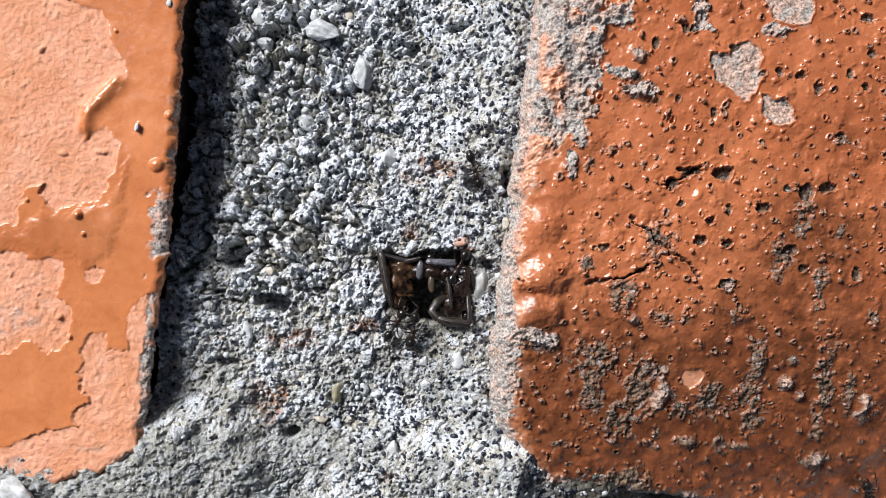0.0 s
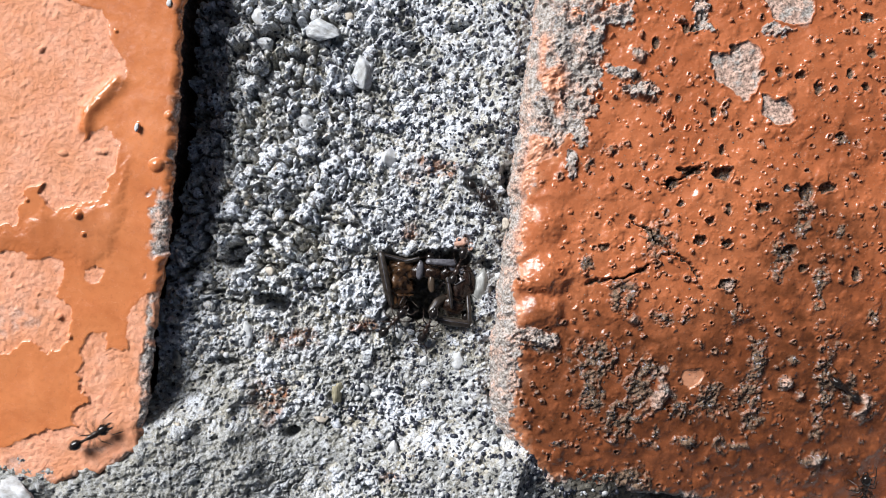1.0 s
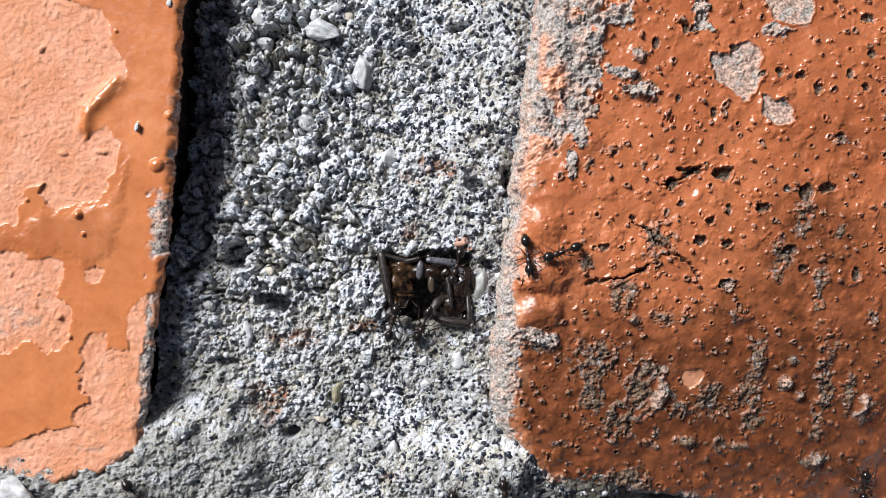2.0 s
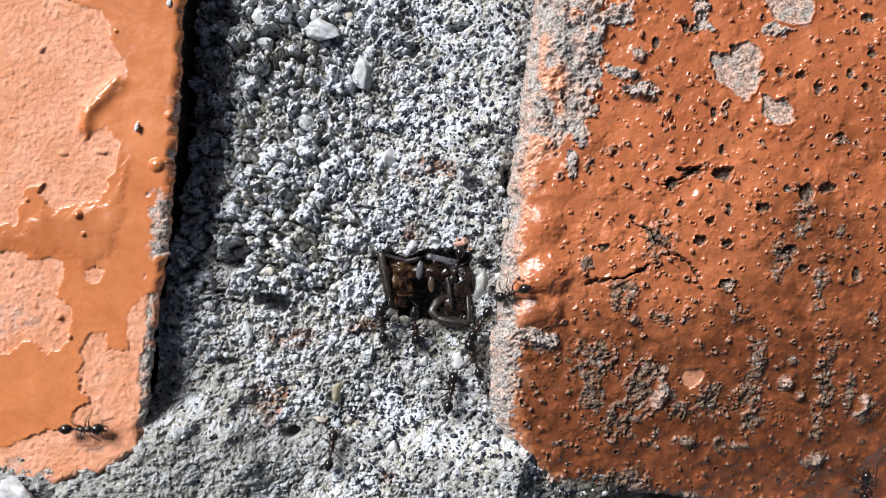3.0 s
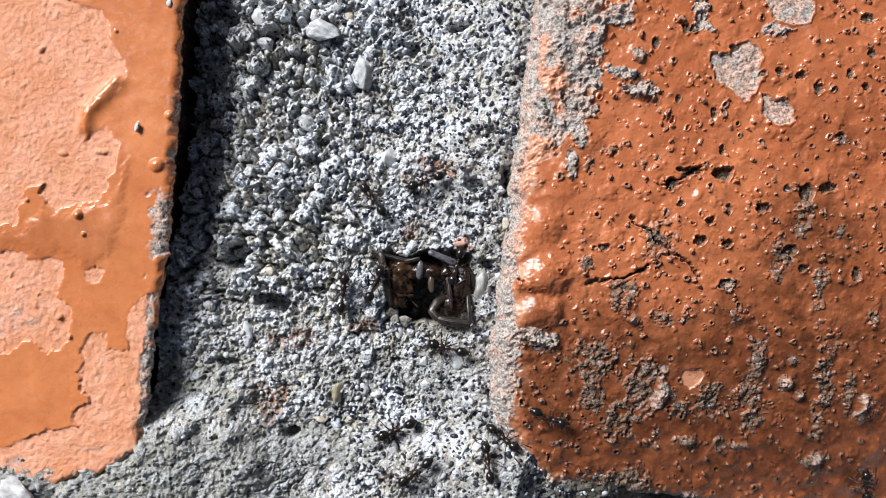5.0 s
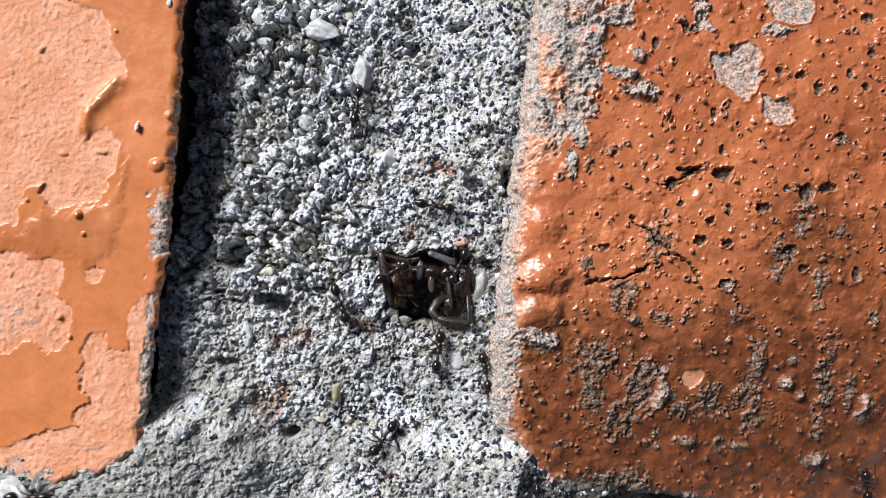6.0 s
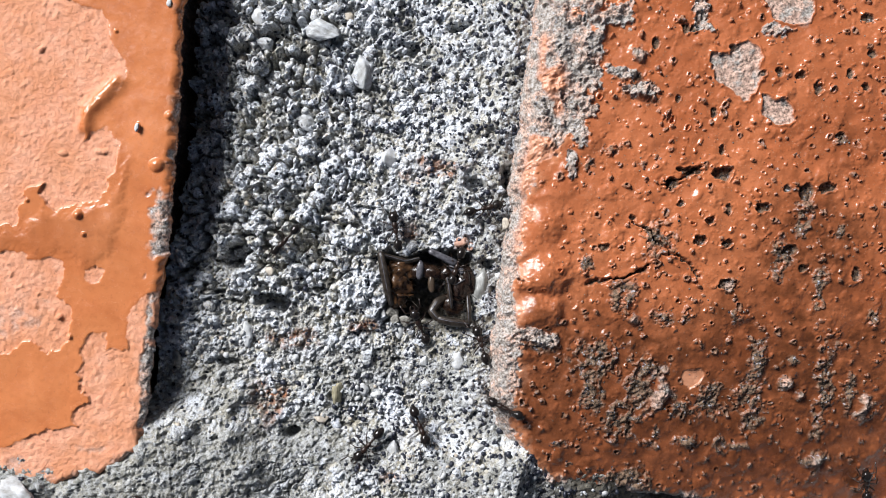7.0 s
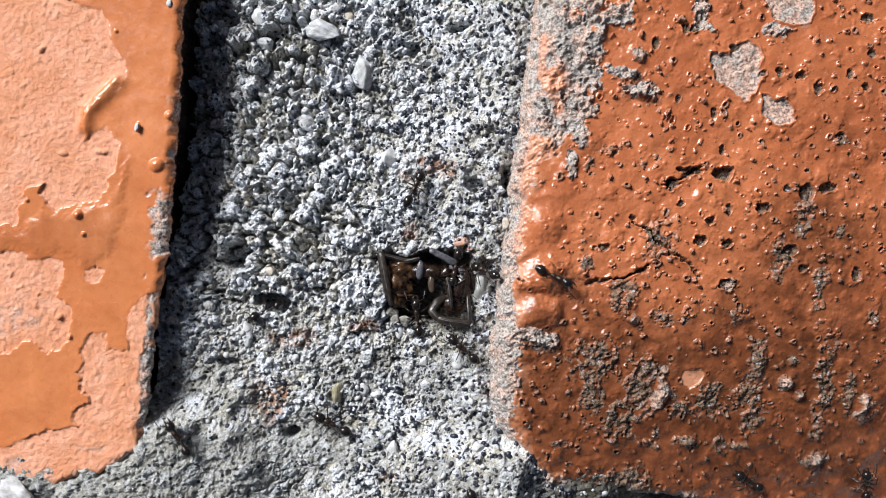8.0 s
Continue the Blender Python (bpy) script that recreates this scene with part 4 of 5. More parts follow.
def grit():
    dark = scatter(3100, 5, 0.15, 0.40, dark_keep)
    pale = scatter(1500, 6, 0.13, 0.42, pale_keep)
    tan = scatter(200, 7, 0.12, 0.36, pale_keep)
    heap("crumb", CEMENT, scatter(700, 8, 0.22, 0.62, crumb_keep), 51, PAVEMENT, "rough crumbs of pale mortar", 2, True)
    kinds = ((dark, DARK_GRAIN, 150, 11), (pale, PALE_GRAIN, 120, 21), (tan, TAN_GRAIN, 20, 31))
    for rows, material, singles, seed in kinds:
        near = np.hypot(rows[:, 0] + 2, rows[:, 1] + 5) / rows[:, 3]
        order = np.argsort(near)
        meshes = [pebble_mesh("pebble", material, seed + k, 0.75, 1) for k in range(4)]
        for k, i in enumerate(order[:singles]):
            x, y, z, r = rows[i]
            lay(meshes[k % 4], "pebble", x, y, r, r * 0.8, 37 * k, 0.75, PAVEMENT, z)
        heap("grit", material, rows[order[singles:]], seed, PAVEMENT, "loose sand grains in the mortar")


def pebbles():
    for k, (places, material, flat, label) in enumerate((
            ([(-8.46, 18.66, 1.44, 1.86), (-14.64, 13.56, 1.26, 0.9), (-18.84, 21.66, 0.84, 0.6), (-23.94, 24.18, 0.6, 0.6), (-12.96, 22.86, 1.8, 0.96), (-42.5, -24.4, 2.1, 1.4)], GREY_STONE, 0.6, "rough light grey pebble set in mortar"),
            ([(-5.94, 9.66, 1.02, 0.96), (-8.64, -14.94, 0.66, 0.66), (-4.68, -8.94, 0.6, 0.78), (-5.34, -20.94, 0.54, 0.72), (3.66, -20.94, 0.6, 0.6), (1.56, -11.94, 0.6, 0.84), (-19.44, 24.66, 0.84, 0.96), (-20.64, -8.94, 0.54, 1.2), (-7.14, -15.54, 0.6, 0.48), (-2.04, -11.94, 0.48, 0.48)], PALE_GRAIN, 0.6, "pale rounded pebble set in mortar"),
            ([(3.95, -4.2, 1.2, 1.95)], QUARTZ, 0.75, "translucent milky quartz pebble"),
            ([(-11.16, -15.36, 0.54, 1.44)], OLIVE_STONE, 0.7, "elongated olive pebble"),
            ([(-12.96, -17.94, 0.9, 0.6), (-18.36, -2.34, 0.48, 0.42), (-10.14, 24.66, 0.6, 0.54), (6.54, 2.76, 0.42, 0.66), (-21.54, 20.76, 0.48, 0.42)], TAN_GRAIN, 0.7, "small tan pebble"),
            ([(1.98, 0.78, 0.78, 0.6), (2.94, 0.18, 0.42, 0.42)], PINK_STONE, 0.6, "pinkish brick fragment"),
            ([(-4.14, -7.62, 0.9, 0.54), (-5.64, -6.84, 0.72, 0.6), (-3.24, -7.14, 0.6, 0.48), (-27.84, -11.46, 0.54, 0.78), (-5.04, -7.44, 0.48, 0.54)], DULL_STONE, 0.7, "grey pebble beside the dead insect"))):
        for i, (x, y, rx, ry) in enumerate(places):
            mesh = pebble_mesh("pebble", material, 60 + 9 * k + i, flat, 3, 0.24 if material is not QUARTZ else 0.34, 7 if material is QUARTZ else 11, 0.76 if material is QUARTZ else 0.62)
            z = max(height(x, y), height(x + 0.5, y), height(x - 0.5, y), height(x, y + 0.5), height(x, y - 0.5))
            wide = 1.0 if material is QUARTZ else 1.25
            tagged(lay(mesh, "pebble", x, y, rx * wide, ry * wide, -20 if material is GREY_STONE else 0, 0.75 if material is GREY_STONE else 0.9, PAVEMENT, z), label)


def brick_grit():
    r = rnd(77)
    spots = RIGHT_GRIME + RIGHT_GRIME_LOW + RIGHT_GRIME_END
    out = {0: [], 1: []}
    for px, py, rx, ry in spots:
        for _ in range(int(4 + 3 * rx * ry)):
            x, y = px + rx * 0.6 * r.normal(), py + ry * 0.6 * r.normal()
            s = 0.04 + 0.11 * r.uniform() ** 2.5
            hit = TREES[2].ray_cast(Vector((x * MM, y * MM, 0.05)), Vector((0, 0, -1)))[0]
            if hit is not None and hit.z / MM > -1:
                out[int(r.uniform() < 0.45)].append((x, y, hit.z / MM - 0.1 * s, s))
    for _ in range(350):
        x, y, s = r.uniform(11, 46), r.uniform(-26, 27), r.uniform(0.03, 0.09)
        hit = TREES[2].ray_cast(Vector((x * MM, y * MM, 0.05)), Vector((0, 0, -1)))[0]
        if hit is not None:
            out[int(r.uniform() < 0.3)].append((x, y, hit.z / MM + 0.3 * s, s))
    heap("grit", CRUST, np.array(out[0]), 41, BRICK_RIGHT, "brown-grey grime crumbs on the paint")
    heap("grit", DARK_GRAIN, np.array(out[1]), 43, BRICK_RIGHT, "black grime crumbs on the paint")


CRUST = grain_material("grey_crust", ((0.04, 0.03, 0.022), (0.13, 0.105, 0.08), (0.28, 0.275, 0.28)), 0.6)


# ---- shapes for bodies ----
def blob(bm, centre, radii, rot=(0, 0, 0), detail=3, wave=0.0, seed=0.0):
    m = pose(*centre, *rot) @ Matrix.Diagonal((*radii, 1))
    made = bmesh.ops.create_icosphere(bm, subdivisions=detail, radius=1.0)["verts"]
    for v in made:
        if wave:
            v.co = v.co * (1 + wave * (noise.noise(v.co * 1.7 + Vector((seed, 0, 0))) + 0.5 * noise.noise(v.co * 4.0 + Vector((0, seed, 0)))))
        v.co = m @ v.co
    return made


def tube(bm, path, radii, sides=8, flat=1.0, ridge=0.0):
    """A tapered limb along a line of points."""
    path = [Vector(p) for p in path]
    rings = []
    for k, p in enumerate(path):
        way = (path[min(k + 1, len(path) - 1)] - path[max(k - 1, 0)]).normalized()
        side = way.cross(Vector((0, 0, 1)))
        side = side.normalized() if side.length > 1e-4 else Vector((1, 0, 0))
        up = side.cross(way)
        ring = []
        for j in range(sides):
            a = 2 * math.pi * j / sides
            k_r = radii[k] * (1 + ridge * math.cos(3 * a))
            ring.append(bm.verts.new(p + side * (k_r * math.cos(a)) + up * (k_r * flat * math.sin(a))))
        rings.append(ring)
    for a, b in zip(rings, rings[1:]):
        for j in range(sides):
            bm.faces.new((a[j], a[(j + 1) % sides], b[(j + 1) % sides], b[j]))
    for ring, p, k in ((rings[0][::-1], path[0], 0), (rings[-1], path[-1], -1)):
        tip = bm.verts.new(p + (path[k] - path[1 if k == 0 else -2]).normalized() * radii[k] * 0.6)
        for j in range(sides):
            bm.faces.new((ring[j], ring[(j + 1) % sides], tip))


def bend(points, count=5):
    """A rounded line through some points."""
    pts = [Vector(p) for p in points]
    out = []
    for a, b in zip(pts, pts[1:]):
        out.extend(a.lerp(b, k / count) for k in range(count))
    out.append(pts[-1])
    return out


def scaled(bm):
    bmesh.ops.scale(bm, vec=(MM, MM, MM), verts=bm.verts[:])
    return bm


# ---- dead insect in the hollow ----
def dead_insect():
    root = tagged(new("dead_insect"), "dark brown dead insect husk wedged in a mortar hollow", "dead insect")
    base = Vector((-1.9, -4.3, -3.4))
    root.location = base * MM
    insect = []

    def piece(name, material, build, label="", parent=None):
        bm = bmesh.new()
        build(bm)
        bmesh.ops.translate(bm, vec=-base, verts=bm.verts[:])
        ob = part(name, scaled(bm), material, parent or root, label)
        insect.append(ob)
        return ob

    def at(points, heights):
        return [(x, y, z) for (x, y), z in zip(points, heights)]

    def abdomen(bm):
        blob(bm, (-4.4, -2.4, -1.35), (1.55, 1.25, 1.3), (8, 0, 10), 4, 0.34, 1.3)
        blob(bm, (-4.8, -3.9, -1.5), (1.6, 1.5, 1.4), (0, 6, -12), 4, 0.36, 4.1)
        blob(bm, (-5.0, -5.3, -1.7), (1.2, 1.2, 1.2), (0, 0, 25), 4, 0.36, 7.7)
        for k in range(5):
            tube(bm, bend([(-5.9 + 0.1 * k, -1.9 - 0.75 * k, -0.9), (-4.7, -1.75 - 0.8 * k, -0.25), (-3.6 + 0.1 * k, -2.2 - 0.7 * k, -0.9)], 4), [0.10 + 0.04 * (j % 3) for j in range(9)], 7)

    def thorax(bm):
        blob(bm, (-1.3, -2.5, -1.0), (1.8, 0.85, 1.0), (0, 0, -8), 3, 0.18, 3)
        blob(bm, (-2.4, -2.3, -0.7), (1.2, 0.9, 0.8), (0, 10, 20), 3, 0.2, 6)
        blob(bm, (0.3, -2.6, -0.9), (0.8, 0.9, 0.9), (0, 0, 0), 3, 0.2, 8)

    def head(bm):
        blob(bm, (1.9, -3.9, -1.0), (1.45, 2.2, 1.25), (0, 8, -8), 4, 0.12, 1)
        blob(bm, (2.9, -3.4, -0.9), (0.65, 1.6, 0.9), (0, 0, 10), 3, 0.1, 4)
        blob(bm, (1.3, -5.9, -1.3), (1.6, 1.3, 1.0), (0, 0, 12), 4, 0.22, 9)

    body = piece("abdomen", HUSK_BROWN, abdomen, "ringed dark brown abdomen")
    piece("tail_tip", HUSK_AMBER, lambda bm: blob(bm, (-5.35, -5.35, -0.9), (0.55, 0.85, 0.6), (0, 0, 20), 3, 0.15, 2), "translucent amber tip", body)
    chest = piece("thorax", HUSK, thorax)
    piece("wing_pad", HUSK_PALE, lambda bm: blob(bm, (-2.45, -2.25, -0.05), (0.42, 1.05, 0.30), (0, 0, -6), 3, 0.05), "bluish grey wing pad", chest)
    piece("plate", HUSK_PLATE, lambda bm: blob(bm, (-1.22, -3.75, -0.25), (0.40, 0.95, 0.3), (0, 0, 3), 3, 0.1, 5), "pale amber plate", chest)
    skull = piece("head", HUSK, head, "glossy brown head")
    piece("mouthpart", HUSK_PALE, lambda bm: [blob(bm, (1.05, -1.9, 0.0), (0.4, 0.6, 0.3), (0, 0, 20), 3, 0.2), blob(bm, (1.9, -2.3, 0.05), (0.55, 0.35, 0.3), (0, 0, -30), 3, 0.25, 2)], "", skull)
    piece("mouthpart", CHITIN_BROWN, lambda bm: [blob(bm, (2.5, -3.0, 0.15), (0.35, 0.9, 0.25), (0, 0, 12), 3, 0.2, 5), blob(bm, (1.6, -4.2, 0.12), (0.5, 1.0, 0.25), (0, 0, -5), 3, 0.25, 7)], "", skull)
    palp = [(0.75, -3.6, 0.25), (1.4, -3.75, 0.4), (2.3, -3.2, 0.35)]
    piece("palp", HUSK_PALE, lambda bm: tube(bm, bend(palp), [0.07] * 11, 6), "thin pale palp", skull)
    legs = [
        ("hind_leg", [(-6.58, -0.42), (-6.22, -2.33), (-5.86, -4.25), (-5.5, -5.92)], (0.2, 0.25, 0.1, -0.5), (0.36, 0.48, 0.42, 0.30), HUSK_GREY),
        ("hind_leg", [(-6.72, -0.54), (-5.34, -0.9), (-3.96, -1.32), (-2.52, -1.02)], (0.1, -0.2, -0.5, -0.3), (0.26, 0.28, 0.3, 0.2), HUSK_GREY),
        ("middle_leg", [(0.48, -3.05), (0.72, -4.43), (0.96, -6.28)], (0.35, 0.4, -0.2), (0.22, 0.27, 0.18), HUSK_GREY),
        ("front_leg", [(0.24, -5.22), (-0.6, -5.7), (-1.2, -6.6), (-0.48, -7.44)], (-1.0, -0.5, -0.1, 0.1), (0.42, 0.46, 0.42, 0.38), HUSK_GREY),
        ("front_leg", [(-0.48, -7.42), (0.96, -7.71), (2.75, -7.95)], (0.15, 0.25, 0.1), (0.40, 0.46, 0.38), HUSK_GREY),
        ("front_leg", [(2.81, -7.89), (2.75, -6.52), (2.63, -5.02)], (0.1, 0.2, -0.3), (0.28, 0.26, 0.22), HUSK_GREY)]
    for name, line, zs, radii, material in legs:
        path = at(line, zs)
        piece(name, material, lambda bm: tube(bm, bend(path, 4), np.interp(np.linspace(0, 1, 4 * (len(path) - 1) + 1), np.linspace(0, 1, len(path)), radii), 14, 0.8, 0.10), "grey-brown leg with pale ridge")
        ridge = [(x - 0.05, y + 0.05, z + r * 0.72) for (x, y, z), r in zip(path, radii)]
        piece("ridge", HUSK_PALE, lambda bm: tube(bm, bend(ridge, 4), [0.06] * (4 * (len(path) - 1) + 1), 6), "", insect[-1])
    # the loose leg, built round its joint
    joint = Vector((1.3, -1.55, 0.1))
    bm = bmesh.new()
    tube(bm, bend([(0, 0, 0), (-1.6, 0.12, 0.2), (-3.0, 0.22, 0.1)], 4), np.linspace(0.42, 0.30, 9), 14, 0.8, 0.08)
    loose = part("loose_leg", scaled(bm), HUSK_PALE, root, "pale grey leg lifted and dropped by ants")
    loose.location = (joint - base) * MM
    hairs = [((0.5, -2.2, -0.1), (0.2, -1.5, 0.7)), ((-0.4, -2.1, -0.1), (-0.8, -1.6, 0.6)), ((-3.6, -3.4, 0.0), (-3.9, -2.6, 0.5)), ((2.9, -4.8, 0.1), (3.6, -5.3, 0.5)), ((-4.9, -4.9, -0.3), (-5.6, -4.2, 0.4)), ((-3.3, -5.6, -0.6), (-2.6, -6.2, 0.3))]
    for a, b in hairs:
        piece("bristle", HUSK_GREY, lambda bm: tube(bm, bend([a, b], 3), [0.06, 0.05, 0.04, 0.02], 5))
    return root, loose, (joint - base) * MM


INSECT, LOOSE_LEG, LOOSE_JOINT = dead_insect()


# ---- ants ----
HIPS = [(0.62, 0.20, 62), (0.30, 0.22, 95), (0.02, 0.20, 132)]


def build_ant():
    root = tagged(new("ant"), "small glossy black ant on the mortar", "ant", "ants round the insect")

    def piece(name, material, build, parent, label=""):
        bm = bmesh.new()
        build(bm)
        return part(name, scaled(bm), material, parent, label)

    up = 0.78
    head = piece("head", CHITIN, lambda bm: [blob(bm, (1.42, 0, up), (0.52, 0.46, 0.41), (0, 14, 0), 3), blob(bm, (1.22, 0, up + 0.02), (0.36, 0.44, 0.38), (0, 0, 0), 3)], root, "round glossy black head")
    for side in (1, -1):
        piece("eye", CHITIN, lambda bm: blob(bm, (1.45, 0.44 * side, up + 0.14), (0.12, 0.08, 0.12), (0, 0, 0), 2), head)
        piece("mandible", CHITIN_BROWN, lambda bm: tube(bm, bend([(1.85, 0.22 * side, up - 0.14), (2.12, 0.20 * side, up - 0.2), (2.25, 0.03 * side, up - 0.22)], 3), np.linspace(0.11, 0.03, 7), 6), head)
        piece("antenna", CHITIN_BROWN, lambda bm: tube(bm, bend([(1.72, 0.18 * side, up + 0.18), (2.0, 0.75 * side, up + 0.35), (2.75, 0.95 * side, up - 0.1)], 4), np.concatenate([np.full(5, 0.042), np.linspace(0.045, 0.06, 4)]), 6), head, "elbowed thin antenna")
    piece("thorax", CHITIN_BROWN, lambda bm: [blob(bm, (0.62, 0, up + 0.02), (0.40, 0.29, 0.28), (0, 0, 0), 3), blob(bm, (0.12, 0, up - 0.04), (0.42, 0.23, 0.23), (0, 12, 0), 3)], root, "slim dark brown thorax")
    piece("petiole", CHITIN_BROWN, lambda bm: [blob(bm, (-0.42, 0, up - 0.08), (0.20, 0.13, 0.17), (0, 0, 0), 2), blob(bm, (-0.68, 0, up - 0.08), (0.16, 0.15, 0.17), (0, 0, 0), 2)], root)
    piece("gaster", CHITIN, lambda bm: [blob(bm, (-1.30, 0, up), (0.58, 0.45, 0.44), (0, -6, 0), 3), blob(bm, (-1.64, 0, up - 0.04), (0.36, 0.28, 0.28), (0, 0, 0), 3)], root, "shiny black gaster")
    for x, y, a in HIPS:
        for side in (1, -1):
            c, s = math.cos(radians(a)), math.sin(radians(a)) * side
            c2, s2 = math.cos(radians(a * 1.08)), math.sin(radians(a * 1.08)) * side
            line = [(0, 0, 0), (0.60 * c, 0.60 * s, 0.30), (0.60 * c + 0.52 * c2, 0.60 * s + 0.52 * s2, -0.35), (0.60 * c + 0.78 * c2, 0.60 * s + 0.78 * s2, -0.68)]
            leg = piece("leg", CHITIN_BROWN, lambda bm: tube(bm, bend(line, 3), np.array([0.075, 0.07, 0.058, 0.05, 0.05, 0.045, 0.036, 0.032, 0.028, 0.022]), 6), root, "thin jointed dark leg")
            leg.location = (x * MM, y * side * MM, (up - 0.1) * MM)
    return root


def ground(x, y, away):
    """The height an ant stands at: the higher lumps under its feet."""
    found = sorted(max(height(x + dx, y + dy), 0.05 if in_hollow(x + dx, y + dy) else -9) for dx, dy in ((0, 0), (away, 0), (-away, 0), (0, away), (0, -away)))
    return 0.3 * found[2] + 0.4 * found[3] + 0.3 * found[4]


def travel(rows, lift):
    """From rows of seconds, x, y and heading, a pose every tenth of a second over the whole clip, and how fast it goes."""
    t = np.array([r[0] for r in rows])
    times = np.round(np.arange(0, 8.001, 0.1), 1)
    x, y, a = (np.interp(times, t, [r[k] for r in rows]) for k in (1, 2, 3))
    sink = np.interp(times, t, [r[4] if len(r) > 4 else 0.0 for r in rows])
    out, speed = [], []
    level = None
    for k, when in enumerate(times):
        c, s = math.cos(radians(a[k])), math.sin(radians(a[k]))
        front, back = ground(x[k] + 1.1 * c, y[k] + 1.1 * s, 0.45), ground(x[k] - 1.1 * c, y[k] - 1.1 * s, 0.45)
        pitch = math.degrees(math.atan2(front - back, 2.2))
        here = (front + back) / 2 + 0.25 + lift + sink[k]
        level = (here, pitch) if level is None else (0.5 * level[0] + 0.5 * here, 0.5 * level[1] + 0.5 * pitch)
        out.append((float(when), pose(x[k] * MM, y[k] * MM, level[0] * MM, 0, 0, a[k]) @ pose(0, 0, 0, 0, -max(-50, min(50, level[1])), 0)))
        j = min(k + 1, len(times) - 1)
        i = max(k - 1, 0)
        speed.append(math.hypot(x[j] - x[i], y[j] - y[i]) / max(0.1, times[j] - times[i]) + abs(a[j] - a[i]) * 0.02)
    return out, speed


def stride(ant, speed, seed):
    """The legs swing in two sets of three, wider when the ant goes faster."""
    legs = [o for o in ant.children if o.name.startswith("leg")]
    for k, leg in enumerate(legs):
        pair, side = k // 2, 1 if k % 2 == 0 else -1
        phase = 0 if (pair + k % 2) % 2 == 0 else math.pi
        rows = []
        for n, v in enumerate(speed):
            wide = min(20, 3 + 1.6 * v)
            swing = wide * math.sin(2 * math.pi * 3.3 * n * 0.1 + phase + seed) + 5 * math.sin(seed * 5 + k * 2.1)
            lift = max(0, 10 * math.cos(2 * math.pi * 3.3 * n * 0.1 + phase + seed)) * min(1, v / 5)
            rows.append((n * 0.1, Matrix.Translation(leg.location) @ pose(0, 0, 0, lift * side, 0, swing * -side)))
        walk(leg, rows)


